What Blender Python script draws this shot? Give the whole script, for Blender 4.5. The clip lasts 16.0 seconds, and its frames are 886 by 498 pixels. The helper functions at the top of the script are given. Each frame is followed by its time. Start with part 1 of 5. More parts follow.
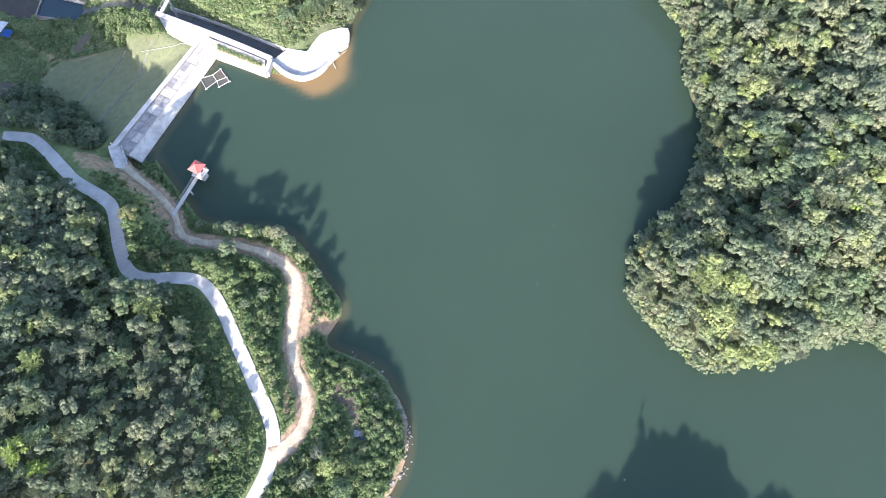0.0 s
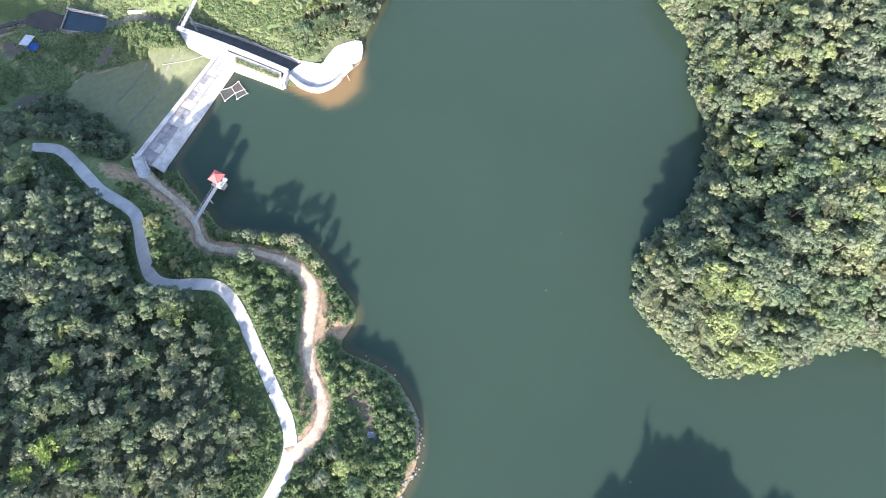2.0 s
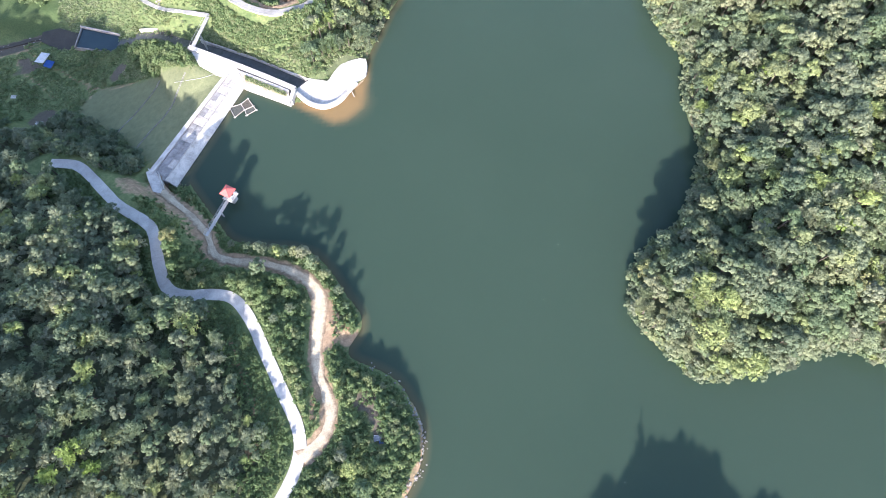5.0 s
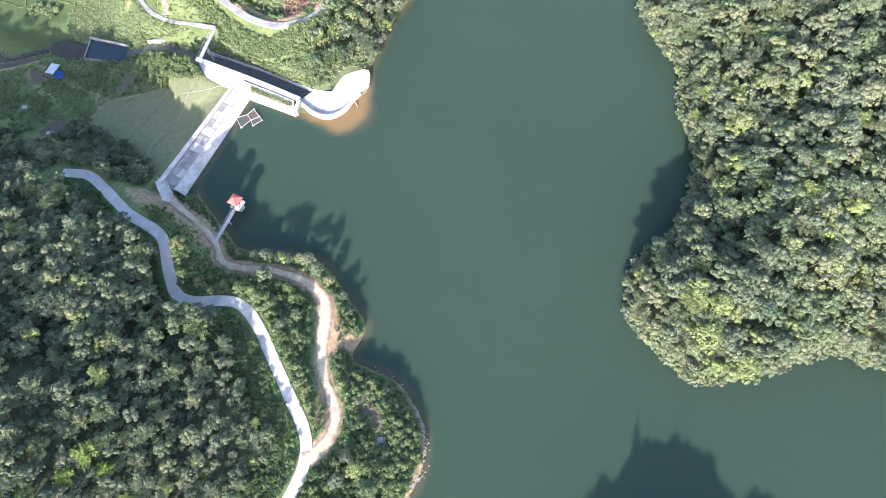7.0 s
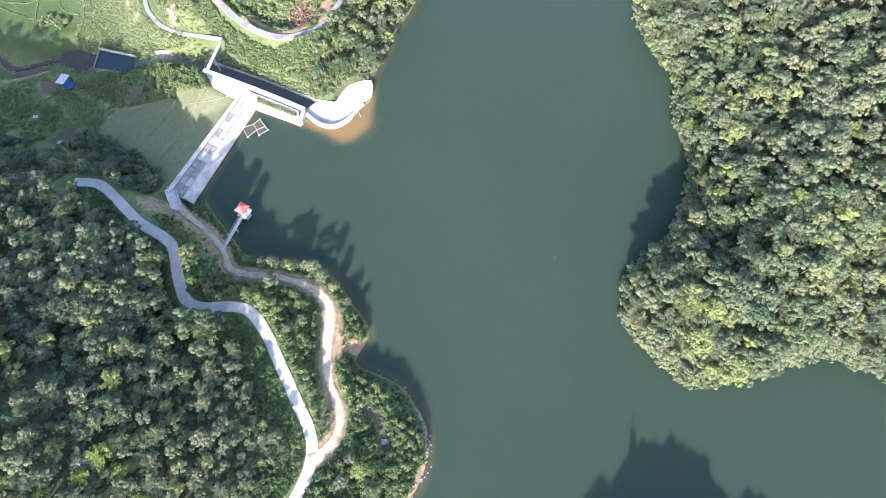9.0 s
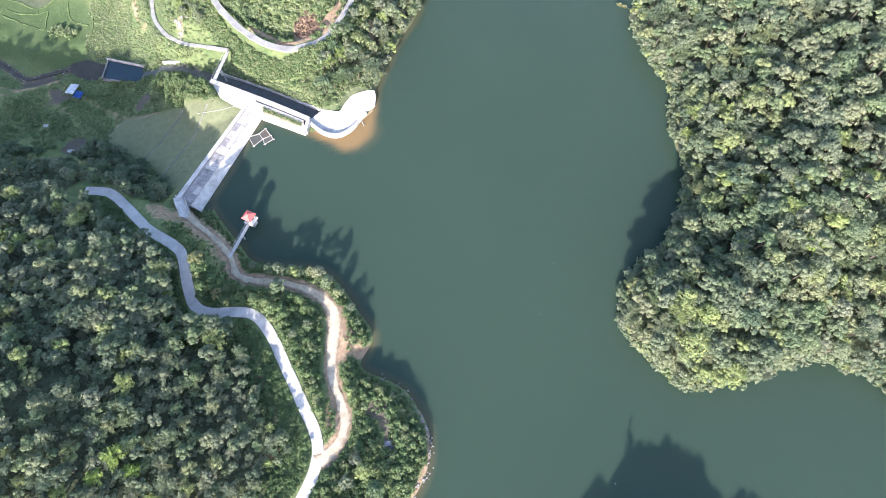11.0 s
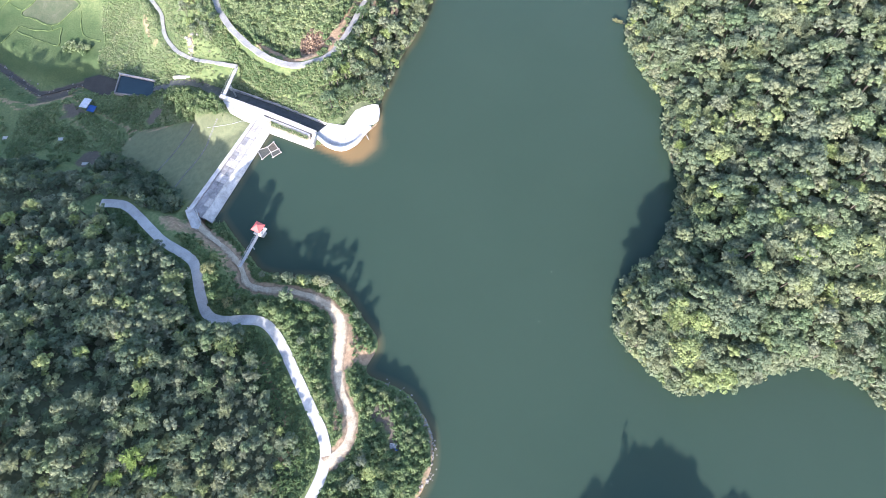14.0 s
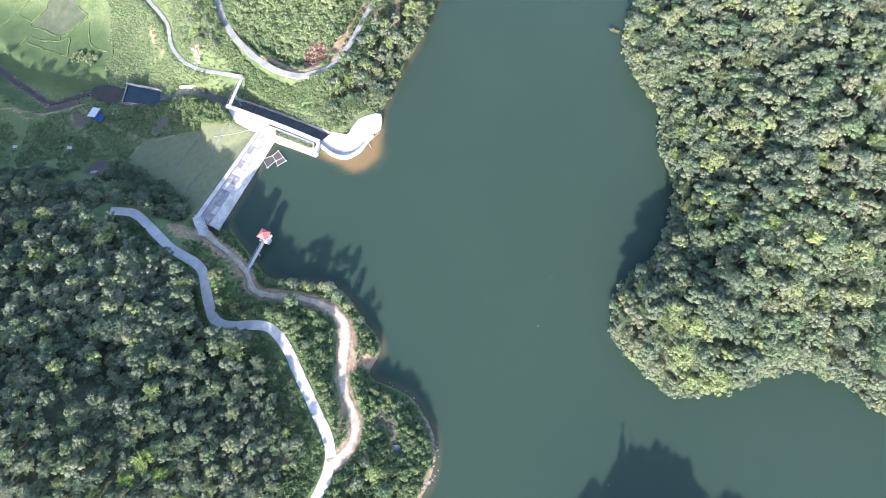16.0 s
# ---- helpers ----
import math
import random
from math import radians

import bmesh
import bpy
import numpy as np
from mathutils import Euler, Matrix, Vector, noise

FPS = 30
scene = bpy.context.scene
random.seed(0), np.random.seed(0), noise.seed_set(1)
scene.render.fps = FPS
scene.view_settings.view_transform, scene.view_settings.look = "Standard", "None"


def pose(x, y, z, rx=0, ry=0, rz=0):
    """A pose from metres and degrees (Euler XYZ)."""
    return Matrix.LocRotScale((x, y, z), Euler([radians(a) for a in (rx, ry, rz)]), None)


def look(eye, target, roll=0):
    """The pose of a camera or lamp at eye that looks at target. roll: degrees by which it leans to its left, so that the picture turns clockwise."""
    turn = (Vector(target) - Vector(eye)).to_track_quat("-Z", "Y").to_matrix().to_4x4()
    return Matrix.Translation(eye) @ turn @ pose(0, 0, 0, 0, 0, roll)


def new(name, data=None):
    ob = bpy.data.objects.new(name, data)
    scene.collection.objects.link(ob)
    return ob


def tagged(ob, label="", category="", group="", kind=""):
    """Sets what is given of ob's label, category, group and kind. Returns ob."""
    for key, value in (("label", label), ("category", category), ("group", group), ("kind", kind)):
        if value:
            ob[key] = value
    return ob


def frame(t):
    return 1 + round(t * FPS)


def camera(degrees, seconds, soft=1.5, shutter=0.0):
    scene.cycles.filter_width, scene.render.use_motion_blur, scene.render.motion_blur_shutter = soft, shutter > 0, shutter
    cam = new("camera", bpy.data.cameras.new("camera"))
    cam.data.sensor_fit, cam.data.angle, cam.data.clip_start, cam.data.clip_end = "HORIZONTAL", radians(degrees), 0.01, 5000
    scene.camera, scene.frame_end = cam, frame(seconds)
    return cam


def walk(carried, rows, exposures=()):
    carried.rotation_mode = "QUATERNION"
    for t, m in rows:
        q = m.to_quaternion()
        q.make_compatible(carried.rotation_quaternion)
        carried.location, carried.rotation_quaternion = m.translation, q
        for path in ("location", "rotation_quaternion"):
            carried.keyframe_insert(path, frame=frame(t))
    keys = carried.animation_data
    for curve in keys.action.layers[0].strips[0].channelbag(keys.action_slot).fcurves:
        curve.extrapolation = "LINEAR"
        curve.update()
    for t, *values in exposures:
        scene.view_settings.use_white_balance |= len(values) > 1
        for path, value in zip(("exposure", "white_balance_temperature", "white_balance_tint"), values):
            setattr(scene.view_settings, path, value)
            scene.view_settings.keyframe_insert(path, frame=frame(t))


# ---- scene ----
cam = camera(77.3, 16.0, soft=0.6)
PATH = [
    (0, (-3.338, 2.136, 127.808), (0.521, 40.710, 35.628), 3.440),
    (0.1, (-3.351, 2.109, 128.018), (-1.256, 40.725, 35.799), 1.248),
    (0.5, (-3.402, 2.000, 128.861), (-1.313, 40.725, 36.687), 1.196),
    (1, (-3.461, 1.867, 129.918), (-1.384, 40.721, 37.798), 1.127),
    (1.5, (-3.515, 1.735, 130.978), (-1.456, 40.715, 38.911), 1.053),
    (2, (-3.564, 1.604, 132.042), (-1.528, 40.707, 40.026), 0.976),
    (2.5, (-3.609, 1.474, 133.108), (-1.599, 40.695, 41.143), 0.894),
    (3, (-3.649, 1.344, 134.178), (-1.671, 40.680, 42.261), 0.809),
    (3.5, (-3.685, 1.216, 135.250), (-1.743, 40.663, 43.380), 0.720),
    (4, (-3.717, 1.087, 136.324), (-1.814, 40.643, 44.500), 0.629),
    (4.5, (-3.746, 0.958, 137.401), (-1.885, 40.621, 45.622), 0.534),
    (5, (-3.771, 0.830, 138.479), (-1.955, 40.596, 46.744), 0.437),
    (5.5, (-3.793, 0.700, 139.559), (-2.026, 40.568, 47.867), 0.338),
    (6, (-3.811, 0.570, 140.641), (-2.095, 40.538, 48.991), 0.236),
    (6.5, (-3.827, 0.439, 141.723), (-2.165, 40.505, 50.116), 0.133),
    (7, (-3.840, 0.307, 142.807), (-2.233, 40.470, 51.241), 0.028),
    (7.5, (-3.851, 0.173, 143.891), (-2.301, 40.432, 52.366), -0.078),
    (8, (-3.859, 0.037, 144.976), (-2.368, 40.392, 53.492), -0.185),
    (8.5, (-3.866, -0.101, 146.061), (-2.434, 40.349, 54.618), -0.293),
    (9, (-3.871, -0.240, 147.146), (-2.499, 40.304, 55.744), -0.402),
    (9.5, (-3.874, -0.383, 148.230), (-2.564, 40.257, 56.870), -0.510),
    (10, (-3.875, -0.528, 149.315), (-2.627, 40.207, 57.996), -0.619),
    (10.5, (-3.876, -0.676, 150.398), (-2.688, 40.156, 59.122), -0.728),
    (11, (-3.875, -0.827, 151.481), (-2.749, 40.102, 60.247), -0.836),
    (11.5, (-3.874, -0.981, 152.562), (-2.808, 40.045, 61.372), -0.943),
    (12, (-3.872, -1.140, 153.642), (-2.865, 39.987, 62.496), -1.049),
    (12.5, (-3.870, -1.302, 154.720), (-2.921, 39.927, 63.620), -1.154),
    (13, (-3.867, -1.468, 155.797), (-2.976, 39.864, 64.743), -1.258),
    (13.5, (-3.865, -1.639, 156.871), (-3.028, 39.800, 65.865), -1.360),
    (14, (-3.863, -1.815, 157.943), (-3.079, 39.734, 66.986), -1.459),
    (14.5, (-3.861, -1.995, 159.012), (-3.128, 39.665, 68.107), -1.557),
    (15, (-3.860, -2.181, 160.079), (-3.174, 39.595, 69.226), -1.651),
    (15.5, (-3.860, -2.372, 161.142), (-3.219, 39.524, 70.344), -1.743),
    (16, (-3.862, -2.568, 162.203), (-3.261, 39.450, 71.461), -1.832),
]
walk(cam, [(t, look(eye, target, roll)) for t, eye, target, roll in PATH], exposures=[(0.0, 2.12, 6060, 19), (9.0, 2.12, 6080, 19), (12.5, 2.12, 5980, 19), (16.0, 2.12, 5780, 19)])

# ---- light: a low-ish sun from the south-south-west, clear hazy sky ----
SUN_EL, SUN_AZ = 21.5, 197.0
sky_world = bpy.data.worlds.new("sky")
scene.world = sky_world
sky_world.use_nodes = True
sky_tex = sky_world.node_tree.nodes.new("ShaderNodeTexSky")
sky_tex.sky_type = "NISHITA"
sky_tex.sun_disc = False
sky_tex.sun_elevation, sky_tex.sun_rotation = radians(SUN_EL), radians(SUN_AZ)
sky_tex.air_density, sky_tex.dust_density = 1.0, 1.5
background = sky_world.node_tree.nodes["Background"]
background.inputs["Strength"].default_value = 0.15
sky_world.node_tree.links.new(sky_tex.outputs[0], background.inputs["Color"])
sun_data = bpy.data.lights.new("sun", "SUN")
sun_data.energy, sun_data.angle, sun_data.color = 3.8, radians(0.53), (1.0, 0.93, 0.82)
sun_way = Vector((math.sin(radians(SUN_AZ)) * math.cos(radians(SUN_EL)), math.cos(radians(SUN_AZ)) * math.cos(radians(SUN_EL)), math.sin(radians(SUN_EL))))
sun_ob = new("sun", sun_data)
sun_ob.matrix_world = look(sun_way * 300, (0, 0, 0))

# ---- materials ----
RNG = np.random.default_rng(7)


class Mat:
    """A small wrapper to write node materials briefly."""

    def __init__(self, name, rough=0.8, spec=0.3, metal=0.0):
        self.m = bpy.data.materials.new(name)
        self.m.use_nodes = True
        self.t = self.m.node_tree
        self.b = self.t.nodes["Principled BSDF"]
        self.b.inputs["Roughness"].default_value = rough
        self.b.inputs["Specular IOR Level"].default_value = spec
        self.b.inputs["Metallic"].default_value = metal
        self.coord = None

    def node(self, kind, **props):
        n = self.t.nodes.new(kind)
        for key, value in props.items():
            setattr(n, key, value)
        return n

    def link(self, a, b):
        self.t.links.new(a, b)

    def place(self):
        if self.coord is None:
            self.coord = self.node("ShaderNodeNewGeometry").outputs["Position"]
        return self.coord

    def noise(self, scale, detail=4.0, rough=0.6, distort=0.0):
        n = self.node("ShaderNodeTexNoise")
        n.inputs["Scale"].default_value, n.inputs["Detail"].default_value = scale, detail
        n.inputs["Roughness"].default_value, n.inputs["Distortion"].default_value = rough, distort
        self.link(self.place(), n.inputs["Vector"])
        return n.outputs["Fac"]

    def ramp(self, fac, stops):
        n = self.node("ShaderNodeValToRGB")
        while len(n.color_ramp.elements) < len(stops):
            n.color_ramp.elements.new(0.5)
        for e, (at, c) in zip(n.color_ramp.elements, stops):
            e.position, e.color = at, (*c, 1.0)
        self.link(fac, n.inputs["Fac"])
        return n.outputs["Color"]

    def mix(self, fac, a, b, how="MIX"):
        n = self.node("ShaderNodeMix", data_type="RGBA", blend_type=how)
        for value, slot in ((fac, n.inputs[0]), (a, n.inputs[6]), (b, n.inputs[7])):
            if isinstance(value, tuple):
                slot.default_value = (*value, 1.0)
            elif isinstance(value, (int, float)):
                slot.default_value = value
            else:
                self.link(value, slot)
        return n.outputs[2]

    def math(self, how, a, b=0.0):
        n = self.node("ShaderNodeMath", operation=how)
        for value, slot in ((a, n.inputs[0]), (b, n.inputs[1])):
            if isinstance(value, (int, float)):
                slot.default_value = value
            else:
                self.link(value, slot)
        return n.outputs[0]

    def attr(self, name):
        return self.node("ShaderNodeAttribute", attribute_name=name).outputs["Fac"]

    def sharp(self, fac, low, high):
        n = self.node("ShaderNodeMapRange")
        n.inputs["From Min"].default_value, n.inputs["From Max"].default_value = low, high
        self.link(fac, n.inputs["Value"])
        return n.outputs["Result"]

    def color(self, c):
        if isinstance(c, tuple):
            self.b.inputs["Base Color"].default_value = (*c, 1.0)
        else:
            self.link(c, self.b.inputs["Base Color"])
        return self

    def bump(self, fac, strength=0.5, distance=0.05):
        n = self.node("ShaderNodeBump")
        n.inputs["Strength"].default_value, n.inputs["Distance"].default_value = strength, distance
        self.link(fac, n.inputs["Height"])
        self.link(n.outputs["Normal"], self.b.inputs["Normal"])
        return self


def speckled(name, base, dark, scale=1.2, fine=14.0, rough=0.85, spec=0.3, bump=0.3):
    """A plain surface with stains at one scale and grain at another."""
    m = Mat(name, rough, spec)
    stains = m.ramp(m.noise(scale, 5.0, 0.65, 0.4), [(0.3, dark), (0.62, base)])
    grain = m.ramp(m.noise(fine, 3.0), [(0.25, (0.72, 0.72, 0.72)), (0.7, (1.06, 1.06, 1.06))])
    m.color(m.mix(1.0, stains, grain, "MULTIPLY"))
    if bump:
        m.bump(m.noise(fine, 4.0), bump, 0.03)
    return m.m


CONCRETE = speckled("pale_concrete", (0.54, 0.52, 0.48), (0.30, 0.285, 0.26), 0.45, 6.0)
CONCRETE_OLD = speckled("weathered_concrete", (0.30, 0.29, 0.28), (0.13, 0.125, 0.12), 0.5, 3.5, bump=0.5)
ROAD_CONCRETE = speckled("road_concrete", (0.47, 0.46, 0.43), (0.33, 0.32, 0.30), 0.25, 5.0)
DIRT = speckled("dirt", (0.52, 0.43, 0.32), (0.36, 0.29, 0.21), 0.45, 3.0, 0.95, 0.1, 0.6)
RED_PAINT = speckled("red_roof_paint", (0.62, 0.13, 0.11), (0.45, 0.10, 0.09), 1.5, 12.0, 0.6, 0.4, 0.15)
WHITE_PAINT = speckled("white_paint", (0.78, 0.77, 0.74), (0.62, 0.60, 0.56), 0.9, 9.0, 0.7, 0.35, 0.1)
BLUE_SHEET = speckled("blue_tarpaulin", (0.05, 0.16, 0.50), (0.03, 0.10, 0.34), 1.4, 8.0, 0.45, 0.4, 0.3)
GREY_SHEET = speckled("grey_roof_sheet", (0.55, 0.57, 0.60), (0.38, 0.39, 0.42), 0.8, 7.0, 0.45, 0.45, 0.2)
ROCK = speckled("pale_rock", (0.29, 0.275, 0.25), (0.18, 0.165, 0.145), 0.8, 5.0, 0.9, 0.2, 0.7)
BAMBOO = speckled("weathered_bamboo", (0.42, 0.39, 0.34), (0.27, 0.24, 0.20), 1.5, 10.0, 0.7, 0.3, 0.3)
NET = speckled("dark_net", (0.10, 0.10, 0.085), (0.05, 0.055, 0.05), 2.0, 18.0, 0.9, 0.2, 0.5)
STEEL = speckled("galvanised_steel", (0.50, 0.50, 0.50), (0.36, 0.35, 0.34), 2.0, 14.0, 0.5, 0.5, 0.1)
BARK = speckled("bark", (0.12, 0.105, 0.085), (0.07, 0.06, 0.05), 2.0, 9.0, 0.95, 0.1, 0.7)
LANE_CONCRETE = speckled("lane_concrete", (0.44, 0.42, 0.38), (0.28, 0.265, 0.235), 0.4, 5.0)
OLD_ROAD = speckled("worn_road_concrete", (0.33, 0.32, 0.295), (0.20, 0.19, 0.175), 0.3, 5.0)
CONCRETE_MID = speckled("stained_concrete", (0.47, 0.44, 0.40), (0.27, 0.245, 0.22), 0.6, 4.0, bump=0.4)
BUND_GRASS = speckled("bund_grass", (0.125, 0.170, 0.068), (0.07, 0.10, 0.04), 0.6, 4.0, 0.95, 0.1, 0.6)
# wet concrete, coloured darker still to carry the channel wall's shade
SHADED_WET_CONCRETE = speckled("shade_dark_wet_concrete", (0.075, 0.075, 0.07), (0.03, 0.032, 0.03), 0.4, 3.0, 0.5, 0.4, 0.4)
BROWN_WATER = speckled("muddy_brown_water", (0.060, 0.054, 0.044), (0.036, 0.033, 0.028), 0.25, 2.0, 0.35, 0.12, 0.15)
OPENING_SHADE = speckled("opening_shade", (0.13, 0.105, 0.095), (0.07, 0.06, 0.055), 0.5, 3.0, 0.95, 0.1, 0.6)


def track_material():
    """Trodden pale dirt in the middle, ragged brown edges, darker patches along it."""
    m = Mat("trodden_dirt", 0.95, 0.1)
    soil = m.ramp(m.noise(0.7, 6.0, 0.7, 0.6), [(0.3, (0.17, 0.125, 0.085)), (0.55, (0.27, 0.20, 0.135)), (0.8, (0.40, 0.31, 0.21))])
    pale = m.ramp(m.noise(0.35, 6.0, 0.7, 0.5), [(0.3, (0.33, 0.275, 0.195)), (0.6, (0.53, 0.45, 0.325))])
    grain = m.ramp(m.noise(3.5, 4.0), [(0.25, (0.70, 0.69, 0.67)), (0.7, (1.08, 1.08, 1.08))])
    edge = m.sharp(m.math("ADD", m.attr("across"), m.math("MULTIPLY", m.math("SUBTRACT", m.noise(0.8, 5.0, 0.7), 0.5), 1.1)), 0.45, 0.85)
    m.color(m.mix(1.0, m.mix(edge, pale, soil), grain, "MULTIPLY"))
    m.bump(m.noise(2.5, 5.0), 0.7, 0.06)
    return m.m


TRACK_DIRT = track_material()


def foliage(name, stops, through_leaf=0.48, rough=0.6):
    m = Mat(name, rough, 0.22)
    info = m.node("ShaderNodeObjectInfo").outputs["Random"]
    tint = m.math("FRACT", m.math("ADD", m.attr("tint"), m.math("MULTIPLY", m.attr("single"), info)))
    island = m.node("ShaderNodeNewGeometry").outputs["Random Per Island"]
    hue = m.ramp(tint, stops)
    leaf = m.ramp(island, [(0.0, (0.82, 0.85, 0.82)), (0.5, (1.0, 1.0, 1.0)), (1.0, (1.22, 1.19, 1.14))])
    col = m.mix(1.0, hue, leaf, "MULTIPLY")
    patch = m.ramp(m.noise(0.035, 3.0), [(0.3, (0.88, 0.92, 0.88)), (0.7, (1.12, 1.08, 1.06))])
    col = m.mix(1.0, col, patch, "MULTIPLY")
    m.color(col)
    t = m.node("ShaderNodeBsdfTranslucent")
    m.link(col, t.inputs["Color"])
    mixer = m.node("ShaderNodeMixShader")
    mixer.inputs[0].default_value = through_leaf
    m.link(m.b.outputs[0], mixer.inputs[1])
    m.link(t.outputs[0], mixer.inputs[2])
    m.link(mixer.outputs[0], m.t.nodes["Material Output"].inputs["Surface"])
    return m.m


LEAVES = foliage("tree_leaves", [(0.0, (0.102, 0.147, 0.095)), (0.2, (0.182, 0.217, 0.145)), (0.36, (0.141, 0.199, 0.110)), (0.52, (0.213, 0.238, 0.168)), (0.66, (0.173, 0.228, 0.123)), (0.78, (0.231, 0.251, 0.167)), (0.90, (0.235, 0.269, 0.139)), (1.0, (0.282, 0.346, 0.131))])
BRIGHT_LEAVES = foliage("fresh_leaves", [(0.0, (0.19, 0.28, 0.075)), (1.0, (0.23, 0.31, 0.095))])
PALE_LEAVES = foliage("pale_olive_leaves", [(0.0, (0.22, 0.24, 0.11)), (1.0, (0.27, 0.27, 0.14))])
SHRUB_LEAVES = foliage("shrub_leaves", [(0.0, (0.095, 0.142, 0.068)), (0.4, (0.128, 0.190, 0.086)), (0.75, (0.168, 0.225, 0.106)), (1.0, (0.212, 0.242, 0.128))])
DRY_LEAVES = foliage("slope_scrub_leaves", [(0.0, (0.150, 0.205, 0.098)), (0.4, (0.205, 0.262, 0.128)), (0.75, (0.250, 0.295, 0.155)), (1.0, (0.315, 0.325, 0.200))])
CANE_LEAVES = foliage("cane_leaves", [(0.0, (0.175, 0.240, 0.110)), (0.5, (0.235, 0.285, 0.150)), (1.0, (0.300, 0.325, 0.200))])


def ground_material():
    m = Mat("ground_cover", 0.95, 0.1)
    fine, mid = m.noise(1.1, 5.0, 0.7), m.noise(0.14, 4.0, 0.6, 0.5)
    grass = m.ramp(fine, [(0.25, (0.066, 0.092, 0.046)), (0.5, (0.112, 0.145, 0.068)), (0.75, (0.172, 0.196, 0.098))])
    weeds = m.ramp(mid, [(0.35, (0.78, 0.85, 0.75)), (0.65, (1.15, 1.08, 1.0))])
    col = m.mix(1.0, grass, weeds, "MULTIPLY")
    floor = m.ramp(fine, [(0.3, (0.055, 0.068, 0.040)), (0.7, (0.105, 0.120, 0.068))])
    col = m.mix(m.attr("wood"), col, floor)
    lawn = m.ramp(m.noise(0.5, 6.0, 0.7), [(0.3, (0.116, 0.130, 0.072)), (0.7, (0.168, 0.178, 0.098))])
    col = m.mix(m.attr("lawn"), col, lawn)
    rice = m.ramp(m.noise(0.12, 5.0, 0.65), [(0.3, (0.048, 0.080, 0.033)), (0.7, (0.080, 0.108, 0.049))])
    blades = m.ramp(m.noise(2.2, 4.0, 0.75), [(0.3, (0.74, 0.76, 0.72)), (0.7, (1.18, 1.16, 1.15))])
    col = m.mix(m.attr("field"), col, m.mix(1.0, rice, blades, "MULTIPLY"))
    silted = m.ramp(m.noise(0.16, 8.0, 0.75, 0.5), [(0.35, (0.058, 0.078, 0.044)), (0.55, (0.084, 0.096, 0.058)), (0.72, (0.125, 0.125, 0.092)), (0.85, (0.19, 0.18, 0.15))])
    col = m.mix(m.attr("fallow"), col, silted)
    soil = m.ramp(m.noise(0.7, 6.0, 0.7, 0.6), [(0.3, (0.18, 0.125, 0.082)), (0.55, (0.31, 0.222, 0.142)), (0.8, (0.44, 0.335, 0.225))])
    ragged = m.sharp(m.math("ADD", m.attr("soil"), m.math("MULTIPLY", m.math("SUBTRACT", m.noise(0.55, 5.0, 0.7), 0.5), 0.9)), 0.35, 0.65)
    col = m.mix(ragged, col, soil)
    mud = m.ramp(fine, [(0.3, (0.074, 0.064, 0.050)), (0.7, (0.125, 0.110, 0.088))])
    ragged = m.sharp(m.math("ADD", m.attr("mud"), m.math("MULTIPLY", m.math("SUBTRACT", m.noise(0.4, 5.0, 0.7), 0.5), 0.8)), 0.35, 0.65)
    col = m.mix(ragged, col, mud)
    m.color(col)
    m.bump(fine, 0.8, 0.25)
    return m.m


def water_material():
    m = Mat("murky_green_water", 0.12, 0.22)
    m.b.subsurface_method = "BURLEY"
    m.b.inputs["Subsurface Weight"].default_value = 1.0
    m.b.inputs["Subsurface Radius"].default_value = (0.8, 1.0, 1.0)
    m.b.inputs["Subsurface Scale"].default_value = 2.3
    m.b.inputs["IOR"].default_value = 1.33
    deep = m.ramp(m.noise(0.02, 3.0, 0.5), [(0.3, (0.0280, 0.0475, 0.0335)), (0.7, (0.0305, 0.0510, 0.0362))])
    silt = m.mix(m.attr("silt"), deep, (0.205, 0.130, 0.058))
    shallow = m.sharp(m.attr("depth"), 0.9, 0.1)
    col = m.mix(m.math("MULTIPLY", shallow, 0.4), silt, (0.14, 0.11, 0.055))
    m.color(col)
    m.bump(m.math("ADD", m.noise(1.6, 3.0, 0.6), m.math("MULTIPLY", m.noise(0.12, 2.0), 2.0)), 0.10, 0.10)
    return m.m


GROUND, WATER = ground_material(), water_material()


# ---- building helpers ----
def mesh_np(name, verts, faces, material, smooth=False):
    """A mesh from arrays; faces is an (n, k) array."""
    me = bpy.data.meshes.new(name)
    verts, faces = np.ascontiguousarray(verts, dtype=np.float32), np.ascontiguousarray(faces, dtype=np.int32)
    n, k = faces.shape
    me.vertices.add(len(verts))
    me.vertices.foreach_set("co", verts.ravel())
    me.loops.add(n * k)
    me.loops.foreach_set("vertex_index", faces.ravel())
    me.polygons.add(n)
    me.polygons.foreach_set("loop_start", np.arange(0, n * k, k, dtype=np.int32))
    me.polygons.foreach_set("use_smooth", np.full(n, smooth))
    me.materials.append(material)
    me.update(calc_edges=True)
    return me


def attribute(me, name, values):
    a = me.attributes.new(name, "FLOAT", "POINT")
    a.data.foreach_set("value", np.ascontiguousarray(values, dtype=np.float32))


def finish(name, bm, material):
    me = bpy.data.meshes.new(name)
    bmesh.ops.recalc_face_normals(bm, faces=bm.faces[:])
    bm.to_mesh(me)
    bm.free()
    me.materials.append(material)
    return me


def part(name, bm, material, parent=None, label=""):
    """One mesh object out of a bmesh, under a thing or a part."""
    ob = new(name, finish(name, bm, material))
    if parent is not None:
        ob.parent = parent
    return tagged(ob, label)


def empty(name, x, y, z, turn=0.0):
    ob = new(name)
    ob.matrix_basis = pose(x, y, z, 0, 0, turn)
    return ob


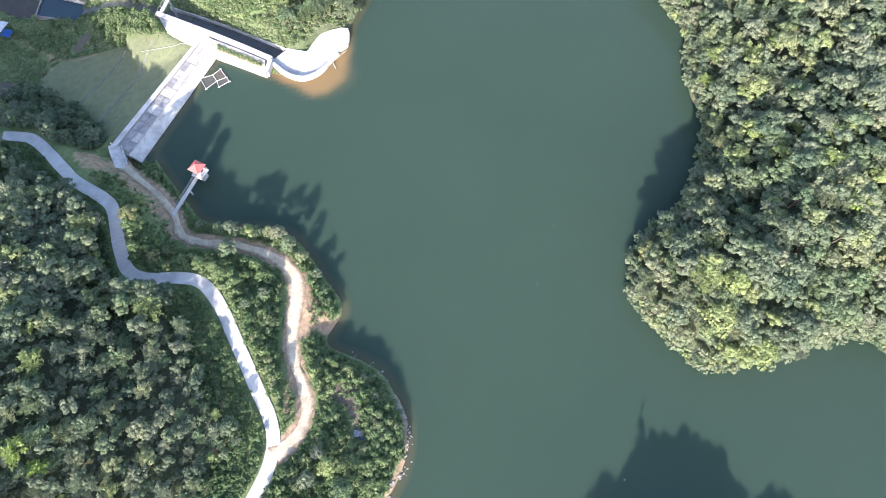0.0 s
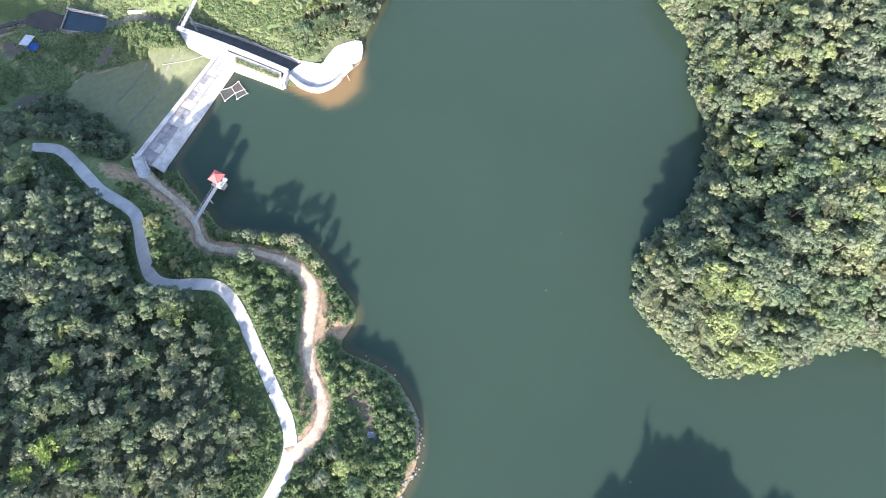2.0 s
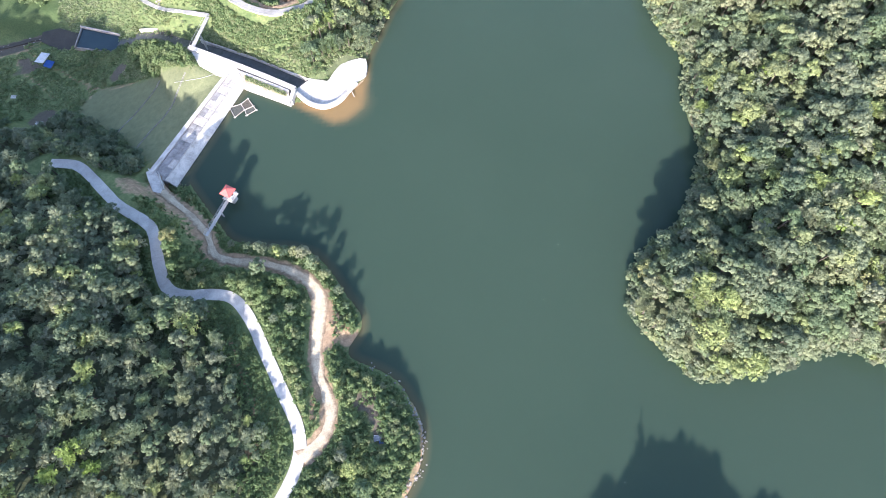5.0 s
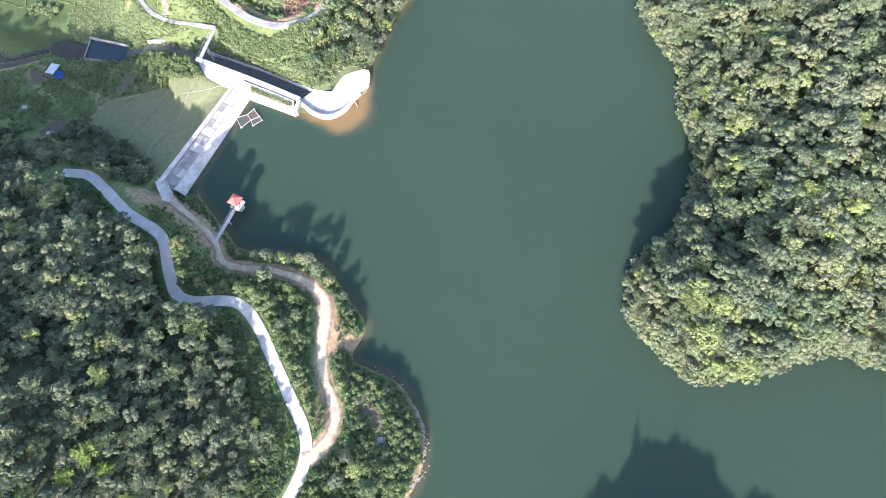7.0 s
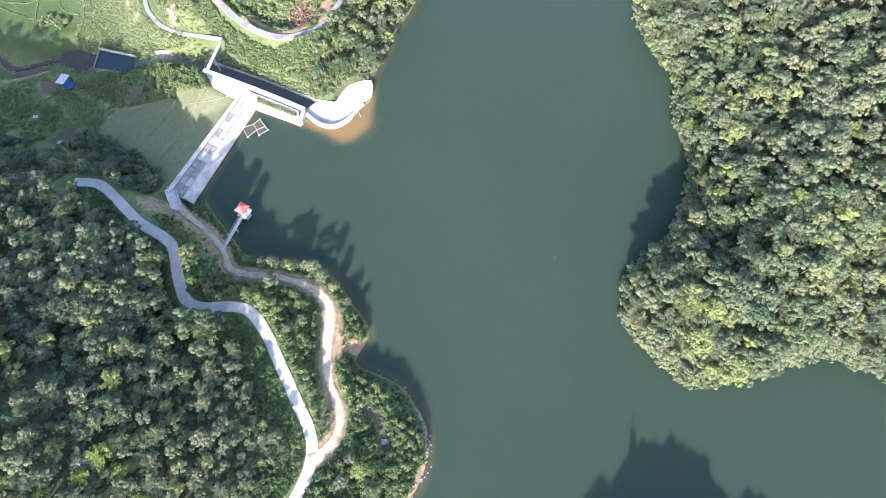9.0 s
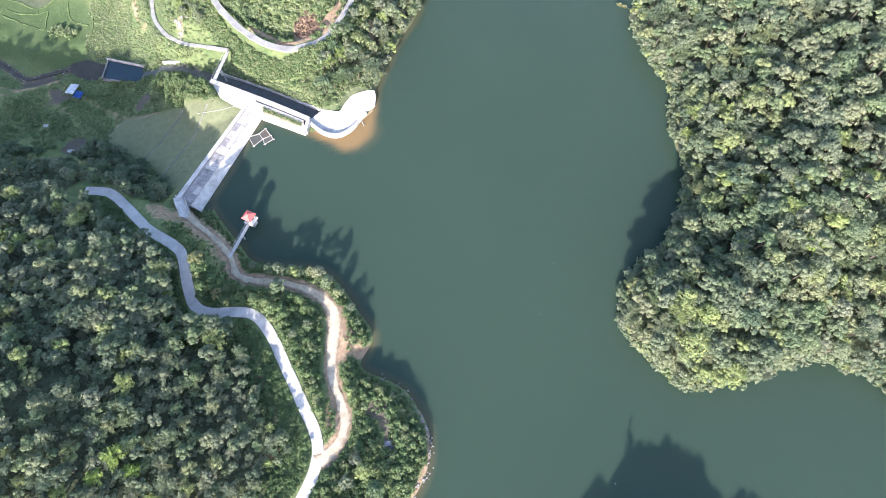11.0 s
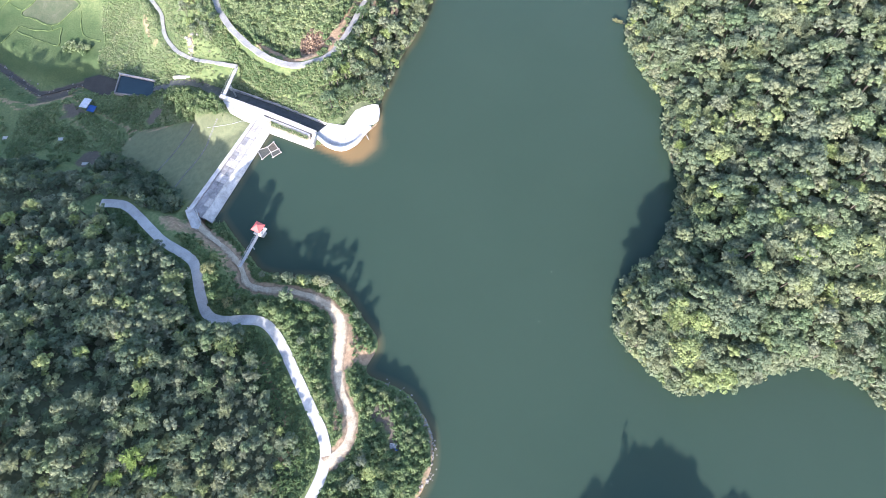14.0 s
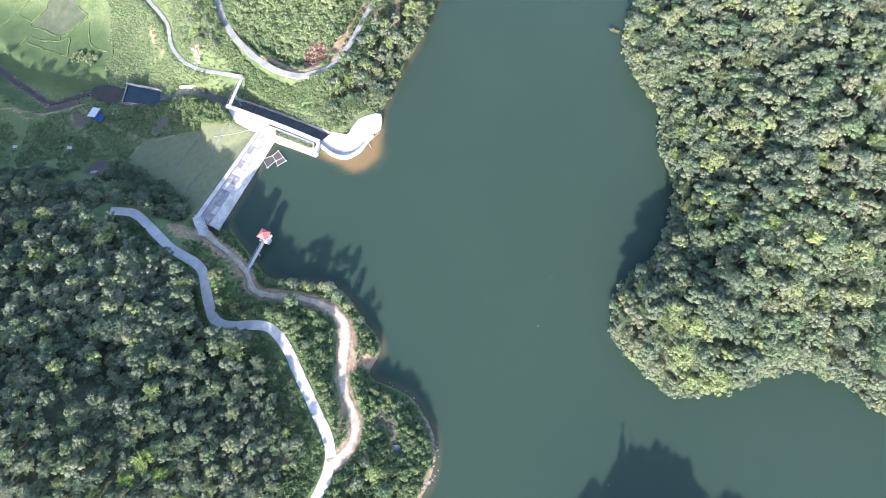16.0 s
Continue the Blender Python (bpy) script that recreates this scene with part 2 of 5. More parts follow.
def box(sx, sy, sz, x=0.0, y=0.0, z=0.0, bevel=0.03, turn=0.0, bm=None):
    """A bevelled box with its base at z, joined into bm."""
    bm = bm or bmesh.new()
    made = bmesh.ops.create_cube(bm, size=1.0, matrix=pose(x, y, z + sz / 2, 0, 0, turn) @ Matrix.Diagonal((sx, sy, sz, 1)))
    if bevel:
        edges = list({e for v in made["verts"] for e in v.link_edges})
        bmesh.ops.bevel(bm, geom=edges, offset=bevel, segments=1, affect="EDGES")
    return bm


def rod(a, b, r, r2=None, sides=8, bm=None):
    """A round bar from a to b."""
    bm = bm or bmesh.new()
    a, b = Vector(a), Vector(b)
    m = Matrix.Translation((a + b) / 2) @ (b - a).to_track_quat("Z", "Y").to_matrix().to_4x4()
    bmesh.ops.create_cone(bm, cap_ends=True, segments=sides, radius1=r, radius2=r if r2 is None else r2, depth=(b - a).length, matrix=m)
    return bm


def smooth_line(points, step=1.0):
    """A Catmull-Rom curve through control points, sampled evenly."""
    p = np.array(points, dtype=float)
    p = np.vstack([2 * p[0] - p[1], p, 2 * p[-1] - p[-2]])
    out = []
    for a, b, c, d in zip(p[:-3], p[1:-2], p[2:-1], p[3:]):
        n = max(2, int(np.linalg.norm(c[:2] - b[:2]) / step))
        u = np.linspace(0, 1, n, endpoint=False)[:, None]
        out.append(0.5 * (2 * b + (c - a) * u + (2 * a - 5 * b + 4 * c - d) * u**2 + (3 * b - a - 3 * c + d) * u**3))
    return np.vstack(out + [p[-2:-1]])


def near_line(x, y, line):
    """Distance from points to a polyline, and the polyline's further values at the nearest place."""
    x, y = np.ravel(x), np.ravel(y)
    best, value = np.full(len(x), 1e9), np.zeros(len(x))
    has_z = line.shape[1] > 2
    for a, b in zip(line[:-1], line[1:]):
        d = b[:2] - a[:2]
        reach = 45.0
        pick = np.nonzero((x > min(a[0], b[0]) - reach) & (x < max(a[0], b[0]) + reach) & (y > min(a[1], b[1]) - reach) & (y < max(a[1], b[1]) + reach))[0]
        if not len(pick):
            continue
        u = np.clip(((x[pick] - a[0]) * d[0] + (y[pick] - a[1]) * d[1]) / (d @ d + 1e-9), 0, 1)
        far = np.hypot(x[pick] - a[0] - u * d[0], y[pick] - a[1] - u * d[1])
        better = far < best[pick]
        best[pick[better]] = far[better]
        if has_z:
            value[pick[better]] = (a[2] + u * (b[2] - a[2]))[better]
    return best, value


def inside(x, y, poly):
    """Which points lie in a polygon."""
    x, y = np.ravel(x), np.ravel(y)
    odd = np.zeros(len(x), bool)
    p = np.asarray(poly)
    for (ax, ay), (bx, by) in zip(p[:, :2], np.roll(p[:, :2], -1, axis=0)):
        if ay == by:
            continue
        odd ^= ((ay > y) != (by > y)) & (x < (bx - ax) * (y - ay) / (by - ay) + ax)
    return odd


def ease(x, low, high):
    u = np.clip((x - low) / (high - low), 0, 1)
    return u * u * (3 - 2 * u)


def rough_noise(x, y, size, seed=0):
    """Smooth value noise, about -1 to 1."""
    x, y = np.asarray(x) / size + 31.7 * seed, np.asarray(y) / size + 17.3 * seed
    xi, yi = np.floor(x), np.floor(y)
    fx, fy = x - xi, y - yi
    fx, fy = fx * fx * (3 - 2 * fx), fy * fy * (3 - 2 * fy)

    def corner(a, b):
        s = np.sin(a * 127.1 + b * 311.7 + seed * 74.7) * 43758.5453
        return 2 * (s - np.floor(s)) - 1

    top = corner(xi, yi) * (1 - fx) + corner(xi + 1, yi) * fx
    low = corner(xi, yi + 1) * (1 - fx) + corner(xi + 1, yi + 1) * fx
    return top * (1 - fy) + low * fy


# ---- plan of the place: shores, ways, hills ----
SHORE_W = smooth_line([(60, 420), (22, 250), (5, 197), (-2, 180), (-9, 160), (-15, 149), (-19, 138), (-23, 127), (-23.5, 119.6), (-30, 113.3), (-35, 110.6), (-45.5, 111.8)], 2.0)
SHORE_W = np.vstack([SHORE_W, [(-60.2, 119.0)], smooth_line([(-74.4, 86.3), (-70.5, 80.5), (-66.8, 75.5), (-62.6, 70.2), (-58.6, 65.6), (-50.2, 63.2), (-42.2, 62.6), (-35.9, 60.3), (-31, 54.9), (-26.9, 48.3), (-23.4, 43.7), (-22.8, 39.4), (-26.0, 34.5), (-25, 31.6), (-19.8, 29.3), (-13.8, 25.8), (-10.6, 21), (-8.4, 17), (-7.8, 11), (-8.8, 5.3), (-12, -0.5), (-22, -14), (-30, -60), (-20, -400)], 2.0)])
SHORE_E = smooth_line([(160, 420), (104, 215), (90.5, 191), (81.5, 178.6), (75, 166.6), (71.3, 155), (71.8, 143.6), (74.8, 132.7), (78.4, 124.7), (76, 112.3), (75.5, 100.6), (76.5, 91.5), (74, 82.9), (70.8, 76), (64.5, 65.5), (56, 59.5), (51.5, 55), (48.6, 49), (47.4, 40.8), (50.8, 34.3), (55.6, 29.4), (58.6, 24.8), (63, 23.4), (70, 24.4), (78, 24.4), (85, 27), (92.4, 29), (100.7, 29.4), (106.2, 26.3), (112, 24.6), (114.3, 20), (119, 16.4), (140, 8), (190, -2), (420, -10)], 2.0)
LAND_W = np.vstack([SHORE_W, [(-3000, -3000), (-3000, 3000), (300, 3000)]])
LAND_E = np.vstack([SHORE_E, [(3000, 0), (3000, 3000), (400, 3000)]])
LAND_S = smooth_line([(-30, -80), (0, -52), (15, -33), (23, -23), (33, -18), (43, -18), (49, -24), (55, -33), (64, -37), (80, -52), (140, -75), (420, -95)], 2.0)
LAND_S_POLY = np.vstack([LAND_S, [(3000, -300), (3000, -3000), (-30, -3000)]])

ROAD = smooth_line([(-112, 90.4, 3), (-103.7, 88.7, 4), (-97.3, 83.5, 5), (-87.4, 73.8, 8), (-77.4, 66.7, 10.8), (-74.1, 62.7, 11.3), (-72.2, 55.1, 10), (-70.2, 49.6, 8.3), (-66.3, 47.7, 7), (-59.1, 47.9, 6.3), (-54.3, 46.7, 5.6), (-49.9, 41.6, 5), (-45.3, 32.8, 4.6), (-40.9, 24.0, 4.2), (-37.0, 16.4, 3.8), (-35.8, 10.5, 3.5), (-37.0, 5.0, 3.5), (-39.1, 0.7, 3.5), (-42.4, -5.6, 3.5), (-52, -30, 4)])
TRACK = smooth_line([(-82.6, 87.0, 2.2), (-80.4, 82.1, 2.2), (-75.1, 76.8, 2.4), (-69.0, 71.8, 2.6), (-64.4, 65.8, 2.7), (-61.6, 60.5, 2.7), (-57.0, 58.5, 2.7), (-49.2, 57.6, 2.5), (-41.3, 55.1, 2.4), (-36.0, 51.6, 2.3), (-33.3, 47.1, 2.3), (-33.4, 40.2, 2.3), (-33.7, 33.5, 2.4), (-32.3, 27.0, 2.6), (-30.1, 21.5, 2.8), (-29.4, 16.9, 3.1), (-31.3, 12.5, 3.45), (-35.4, 8.4, 3.58)])
LOOP = smooth_line([(-104, 222, 9), (-89.0, 188.6, 9.5), (-85.3, 178.5, 10), (-81.8, 168.8, 10), (-76.3, 158.4, 10), (-68.0, 148.3, 10), (-59.2, 141.2, 10), (-51.9, 138.4, 10), (-44.9, 139.6, 10), (-39.0, 142.7, 10), (-34.2, 150.5, 10), (-30.2, 160.0, 10), (-26.2, 170.0, 10), (-21.9, 180.3, 10), (-12, 204, 10)])
LANE = smooth_line([(-160, 250, -15), (-136.0, 218.2, -13), (-127.7, 205.8, -12), (-121.3, 197.5, -11), (-115.1, 187.7, -10), (-111.1, 175.3, -9), (-104.7, 165.3, -7), (-96.0, 158.0, -5), (-86.4, 152.4, -1.5), (-74.8, 146.4, 2.1)])
STREAM = smooth_line([(-76.0, 136.0, -4.2), (-82.0, 140.6, -6.4), (-88.0, 145.6, -8.8), (-94.3, 150.6, -11.2), (-101.2, 154.5, -14.2), (-108.5, 157.0, -17.0), (-113.0, 156.4, -18.6), (-117.0, 157.2, -19.5), (-126, 161, -21.5), (-142.7, 166.4, -25.5), (-150.0, 167.2, -26.0), (-156.0, 166.2, -26.4), (-163.0, 164.3, -26.8), (-169.8, 163.0, -27.1), (-176.0, 167.2, -27.4), (-185.7, 174.3, -27.8), (-197.2, 183.2, -28.2), (-216, 197.0, -28.5), (-300, 240, -30)])
CREST_A, CREST_B = np.array((-83.9, 87.0)), np.array((-66.7, 121.0))
ALONG = (CREST_B - CREST_A) / np.linalg.norm(CREST_B - CREST_A)
DOWN = np.array((-ALONG[1], ALONG[0]))


CHANNEL = np.array([(-33.0, 114.6, 0.45), (-38.0, 114.4, 0.35), (-43.0, 117.4, 0.25), (-43.6, 117.8, -0.8), (-52.0, 122.6, -1.3), (-62.0, 128.2, -2.0), (-72.0, 133.9, -3.0), (-82.0, 141.0, -6.4)])
DECK_PLAN = np.array([(-80, 133.5), (-62, 125), (-44, 116), (-44, 110), (-60, 117), (-67, 120.4), (-74.5, 124.4)])
SILT = np.array([(-47, 113), (-44.5, 110.4), (-37.6, 106.8), (-32.2, 103.4), (-28.5, 104.6), (-24.0, 109.0), (-22.2, 120.0), (-22.4, 128.0), (-30, 126)])
APRON_PLAN = np.array([(-44.6, 116.2), (-40.0, 110.9), (-35.4, 109.2), (-31.2, 111.2), (-28.3, 115.4), (-22.9, 120.8), (-23.0, 127.0), (-27.5, 126.6), (-31.2, 125.0), (-33.6, 121.4), (-35.2, 118.9), (-40.5, 119.8)])
DECK_EDGE = np.array([(-79.2, 132.4), (-75.4, 125.2), (-70.0, 121.6)])
POND_PLAN = np.array([(-134.2, 166.8), (-117.8, 162.2), (-116.6, 153.2), (-134.6, 156.4)])
POOL_PLAN = np.array([(-151.5, 168.6), (-145.0, 170.4), (-135.0, 166.4), (-135.0, 157.8), (-143.0, 158.6), (-151.5, 163.6)])
LAWN_PLAN = np.array([(1, -1), (39, -1), (37, 18), (34.6, 32), (31, 48), (26, 55), (18, 55), (13, 47), (9, 23), (4, 8)])


def land(x, y):
    """Height of the ground, and how far a point lies inside the western, eastern and southern land (minus: out on the lake)."""
    x, y = np.ravel(x).astype(float), np.ravel(y).astype(float)
    west, _ = near_line(x, y, SHORE_W)
    west = np.minimum(west, 60) * np.where(inside(x, y, LAND_W), 1, -1)
    east, _ = near_line(x, y, SHORE_E)
    east = np.minimum(east, 60) * np.where(inside(x, y, LAND_E), 1, -1)
    south, _ = near_line(x, y, LAND_S)
    south = np.minimum(south, 60) * np.where(inside(x, y, LAND_S_POLY), 1, -1)
    lumps = rough_noise(x, y, 14, 1) * 0.9 + rough_noise(x, y, 5, 2) * 0.35
    # the western side: valley below the dam, one hill south of it and one north
    s = (x - CREST_A[0]) * DOWN[0] + (y - CREST_A[1]) * DOWN[1]
    along = (x - CREST_A[0]) * ALONG[0] + (y - CREST_A[1]) * ALONG[1]
    valley = 2.0 - 0.40 * np.maximum(s, 0)
    valley = -27.5 + np.logaddexp(0, (valley + 27.5) / 4.0) * 4.0
    reach = np.where(x > -112, (x + 112) / 42, (x + 112) / 200)
    hill_a = (28.0 + 3.0 * ease(-x, 130, 200)) * np.exp(-(reach**2) - ((y - 14) / 52) ** 2) + 2.0
    hill_a = hill_a + ease(-x, 80, 96) * (0.6 * np.exp(-(((y - 60) / 10) ** 2)) - 2.4 * np.exp(-(((y - 36) / 13) ** 2)))
    hill_a = hill_a + 24.0 * ease(-x, 148, 240) * np.exp(-(((y - 32) / 38) ** 2))
    hill_a = hill_a + 7.0 * ease(-x, 215, 250) * np.exp(-(((y - 32) / 38) ** 2))
    hill_a = hill_a - 24.0 * ease(y + 0.25 * (np.maximum(x, -150) + 112), 84, 128)
    north = (x + 48) * 0.45 + (y - 122) * 0.89
    hill_b = -3.0 + 0.5 * np.maximum(north, -30) - 26 * ease(-x, 84, 135) * (1 - 0.45 * ease(y, 190, 320))
    hill_b = np.where(hill_b > 12, 12 + (hill_b - 12) * 0.55, hill_b)
    hill_b = np.minimum(hill_b, 30)
    grove = np.maximum(np.maximum(valley, hill_a), hill_b)
    soft = 3.0
    grove = grove + soft * np.log(np.exp((valley - grove) / soft) + np.exp((hill_a - grove) / soft) + np.exp((hill_b - grove) / soft)) - 1.2
    bank = 0.5 * west
    hw = np.minimum(grove, bank) + lumps * ease(west, 2, 9) * (1 - 0.8 * ease(-grove, 18, 24))
    # beyond the lake
    he = 0.9 * np.minimum(np.maximum(east, 0), 1.8) + 16 * (1 - np.exp(-np.maximum(east, 0) / 26)) + 0.12 * np.maximum(east, 0) + lumps * ease(east, 2, 9)
    hs = 13 * (1 - np.exp(-np.maximum(south, 0) / 14))
    out = -0.35 * np.minimum(np.minimum(-west, -east), -south)
    h = np.where(west > 0, hw, np.where(east > 0, he, np.where(south > 0, hs, np.maximum(out, -7))))
    # the silt fan in front of the spillway
    fan = 1 - ease(np.hypot((x + 31) / 1.15, y - 111.5), 4, 11)
    h = np.where((west <= 0) & (fan > 0), np.maximum(h, -0.9 + 0.75 * fan), h)
    # ways cut into the slopes
    for line, half, cut in ((LOOP, 2.2, 6.0), (STREAM, 2.1, 8.0), (LANE, 1.5, 3.0), (TRACK, 1.7, 5.0), (ROAD, 2.2, 6.0)):
        far, level = near_line(x, y, line)
        w = (1 - ease(far, half, half + cut)) * ease(west, 0.0, 3.5)
        h = h * (1 - w) + level * w
        h = h - 0.18 * (1 - ease(far, half - 0.6, half))
    # the dam's body, and the bed of the spillway channel
    far, level = near_line(x, y, CHANNEL)
    h = np.where(far < 3.9, np.minimum(h, level - 0.5), np.where(far < 26, np.minimum(h, level + 0.7 + 0.85 * (far - 3.9)), h))
    h = np.where(inside(x, y, DECK_PLAN), np.minimum(h, 1.1), h)
    h = np.where(inside(x, y, POND_PLAN), -22.4, h)
    h = np.where(inside(x, y, POOL_PLAN), -24.9, h)
    h = np.where(inside(x, y, APRON_PLAN + np.sign(APRON_PLAN - (-33, 118)) * 0.8), np.minimum(h, 0.25), h)
    far = near_line(x, y, DECK_EDGE)[0]
    h = np.where((west > 6) & (far < 12) & (y < 132.9 - 0.503 * (x + 79)), np.maximum(h, 1.9 - 0.5 * far), h)
    on_dam = (along > -3) & (along < 42) & (s < 0.3) & (west > 0) & (s > -11)
    h = np.where(on_dam, np.minimum(h, np.where(s < -3.6, -0.7, 0.9)), h)
    return h, west, east, south


def axis(low, high, step, end):
    """Even steps over the seen part, then ever longer ones out to the horizon."""
    more, d = [], step
    at = high
    while at < end:
        d *= 1.35
        at += d
        more.append(at)
    less, d, at = [], step, low
    while at > -end:
        d *= 1.35
        at -= d
        less.append(at)
    return np.array(less[::-1] + list(np.arange(low, high + step / 2, step)) + more)


GX, GY = axis(-232, 192, 1.35, 4000), axis(-56, 240, 1.35, 4000)
mx, my = np.meshgrid(GX, GY)
gh, gwest, geast, gsouth = land(mx, my)


def grid_faces(nx, ny):
    i = np.arange(nx * ny).reshape(ny, nx)
    return np.stack([i[:-1, :-1], i[:-1, 1:], i[1:, 1:], i[1:, :-1]], -1).reshape(-1, 4)


faces = grid_faces(len(GX), len(GY))
gx, gy = mx.ravel(), my.ravel()
ground_mesh = mesh_np("ground", np.stack([gx, gy, gh], 1), faces, GROUND, True)

# what covers the ground
road_far, track_far = near_line(gx, gy, ROAD)[0], near_line(gx, gy, TRACK)[0]
loop_far, lane_far, stream_far = near_line(gx, gy, LOOP)[0], near_line(gx, gy, LANE)[0], near_line(gx, gy, STREAM)[0]
gs = (gx - CREST_A[0]) * DOWN[0] + (gy - CREST_A[1]) * DOWN[1]
ga = (gx - CREST_A[0]) * ALONG[0] + (gy - CREST_A[1]) * ALONG[1]


def spot(x, y, cx, cy, rx, ry, turn=0.0):
    """1 in an oval, falling to 0 outside."""
    c, s = math.cos(radians(turn)), math.sin(radians(turn))
    u, v = (x - cx) * c + (y - cy) * s, -(x - cx) * s + (y - cy) * c
    return 1 - ease(np.hypot(u / rx, v / ry), 0.7, 1.25)


lawn = inside(ga + 1.5 * rough_noise(gx, gy, 4, 9), gs + 1.5 * rough_noise(gx, gy, 5, 10), LAWN_PLAN).astype(float)
fallow = inside(gx, gy, np.array([(-174, 220), (-177.1, 213.4), (-180.3, 208.6), (-185.2, 205.1), (-183.9, 202.4), (-178.5, 200.8), (-171.8, 196.6), (-167.1, 196.6), (-161.0, 201.3), (-157.4, 204.3), (-161.1, 208.2), (-163.0, 214.0), (-168, 220)]))
field = ease(-gh, 17, 21) * ease(gy - 0.35 * (-gx - 160), 164, 170) * (1 - ease(gx + 3 * rough_noise(gx, gy, 5, 23), -147, -143))
BANK = smooth_line([(-83, 80.5), (-77.5, 74.6), (-71.4, 69.2), (-66.6, 63.4), (-63.6, 58.6)], 1.5)
SCARS = (np.array([(-16.0, 179.0), (-16.1, 172.0), (-17.0, 166.8)]), np.array([(-24.2, 154.0), (-23.8, 148.6)]), np.array([(-27.6, 172.4), (-32.0, 163.1), (-36.8, 153.5), (-40.6, 147.4)]))
PATHS = [np.array([(-180.5, 156.2), (-173.5, 151.3), (-166.2, 154.3), (-161.8, 158.6), (-157.0, 163.0), (-150.0, 163.8)]), np.array([(-156, 160), (-147, 152), (-138.4, 147.2), (-130, 141.5), (-122.2, 137.3), (-113.7, 134.3), (-104, 134)]), np.array([(-157, 158), (-154.8, 150.6), (-150.6, 145.5), (-144.4, 141.1), (-136.6, 133.3)]), np.array([(-196, 182), (-190, 176.6), (-184, 171.5), (-177.3, 166.1), (-168, 160)]), np.array([(-127, 140), (-125.8, 138.3), (-121.9, 130.8)]), np.array([(-190, 158), (-180.3, 156.8), (-165.8, 153.8), (-158, 156.5), (-150, 160)])]
soil = np.maximum.reduce([
    *((1 - ease(near_line(gx, gy, p)[0], 0.3, 1.25)) * 0.62 for p in PATHS), spot(gx, gy, -164, 121, 8, 3.5, 5) * 0.75, spot(gx, gy, -159.5, 160.5, 5.5, 3.2, 8) * 0.6,
    (1 - ease(track_far, 1.5, 2.6)) * 0.9, *((1 - ease(near_line(gx, gy, p)[0], 0.6, 1.5)) for p in SCARS),
    spot(gx, gy, -30.5, 41.5, 1.6, 9.0, 4), spot(gx, gy, -26, 37.5, 2.5, 3.0),
    spot(gx, gy, -86, 80.5, 6.0, 3.2, -38) * 0.62, spot(gx, gy, -36.5, 15.5, 1.2, 4.0, 12), (1 - ease(near_line(gx, gy, np.array([(-54.2, 36.5), (-51.3, 29.3), (-49.1, 25.1), (-46.6, 19.0)]))[0], 0.5, 1.7)) * 0.62, spot(gx, gy, -46.8, 10.5, 1.8, 3.6, 8) * 0.62, spot(gx, gy, -30.6, 41.5, 2.6, 6.5, 4), spot(gx, gy, -33.4, 19.5, 1.2, 4.4, 4) * 0.8,
    (1 - ease(near_line(gx, gy, BANK)[0], 0.4, 1.5)) * 0.6, spot(gx, gy, -45.5, 147.5, 5.0, 5.0), spot(gx, gy, -60, 147.5, 8, 1.6, -32), spot(gx, gy, -50, 142.0, 7, 1.5, 4),
    spot(gx, gy, -122.5, 185.5, 1.3, 7.0, 18.4) * 0.85, spot(gx, gy, -8.4, 14, 0.8, 10, 4) * 0.7, spot(gx, gy, -11, 2, 1.0, 7, -25) * 0.7,
    spot(gx, gy, -36, 152.0, 1.2, 11, -22), spot(gx, gy, -22.5, 171, 1.5, 8, -12), spot(gx, gy, -95.3, 162.4, 3.2, 2.6) * 0.5, spot(gx, gy, -117, 176, 2.2, 1.8) * 0.55, spot(gx, gy, -113, 199, 3, 2),
    (1 - ease(np.abs(geast - 0.2), 0.3, 0.9)) * 0.45, (gwest > 0) * (1 - ease(np.abs(gwest - 0.3), 0.3, 0.9)) * 0.5 * (gx > -70),
    (gwest <= 0) * spot(gx, gy, -31, 111, 13, 13)])
mud = np.maximum.reduce([(1 - ease(stream_far, 0.8 + 0.2 * (gx < -120), 1.5 + 0.6 * (gx < -120))), spot(gx, gy, -114, 142.5, 4.5, 3.2, 60), spot(gx, gy, -141, 163, 6, 4, 0), spot(gx, gy, -160, 160.5, 6, 3.5, 0), spot(gx, gy, -135.5, 122.5, 4.5, 6.0, 20), spot(gx, gy, -163, 157, 8, 2.0, 10) * 0.6, spot(gx, gy, -151, 150.5, 5.5, 2.6, -40) * 0.8, spot(gx, gy, -163, 160, 9, 2.6, 0) * 0.75, spot(gx, gy, -21.2, 21.0, 3.6, 2.6, 20) * 0.8, spot(gx, gy, -18.2, 15.6, 1.9, 5.6, 14) * 0.8, spot(gx, gy, -150, 148, 7, 2, 20) * 0.55])
wood = np.clip(np.maximum.reduce([ease(geast, -1.5, 0.2), (gwest > 0) * (gy < 110) * ease(road_far, 5, 9) * inside(gx, gy, np.vstack([ROAD[:, :2], [(-60, -200), (-400, -200), (-400, 110), (-140, 112)]])), (gwest > 0) * spot(gx, gy, -25, 150, 16, 34, -25)]), 0, 1)
for name, values in (("lawn", lawn), ("fallow", fallow.astype(float)), ("field", np.clip(field, 0, 1)), ("soil", soil), ("mud", mud * (gwest > 0)), ("wood", wood)):
    attribute(ground_mesh, name, values)
tagged(new("ground", ground_mesh), "grassy and wooded hillsides with bare earth banks round the lake", "ground", kind="structure")

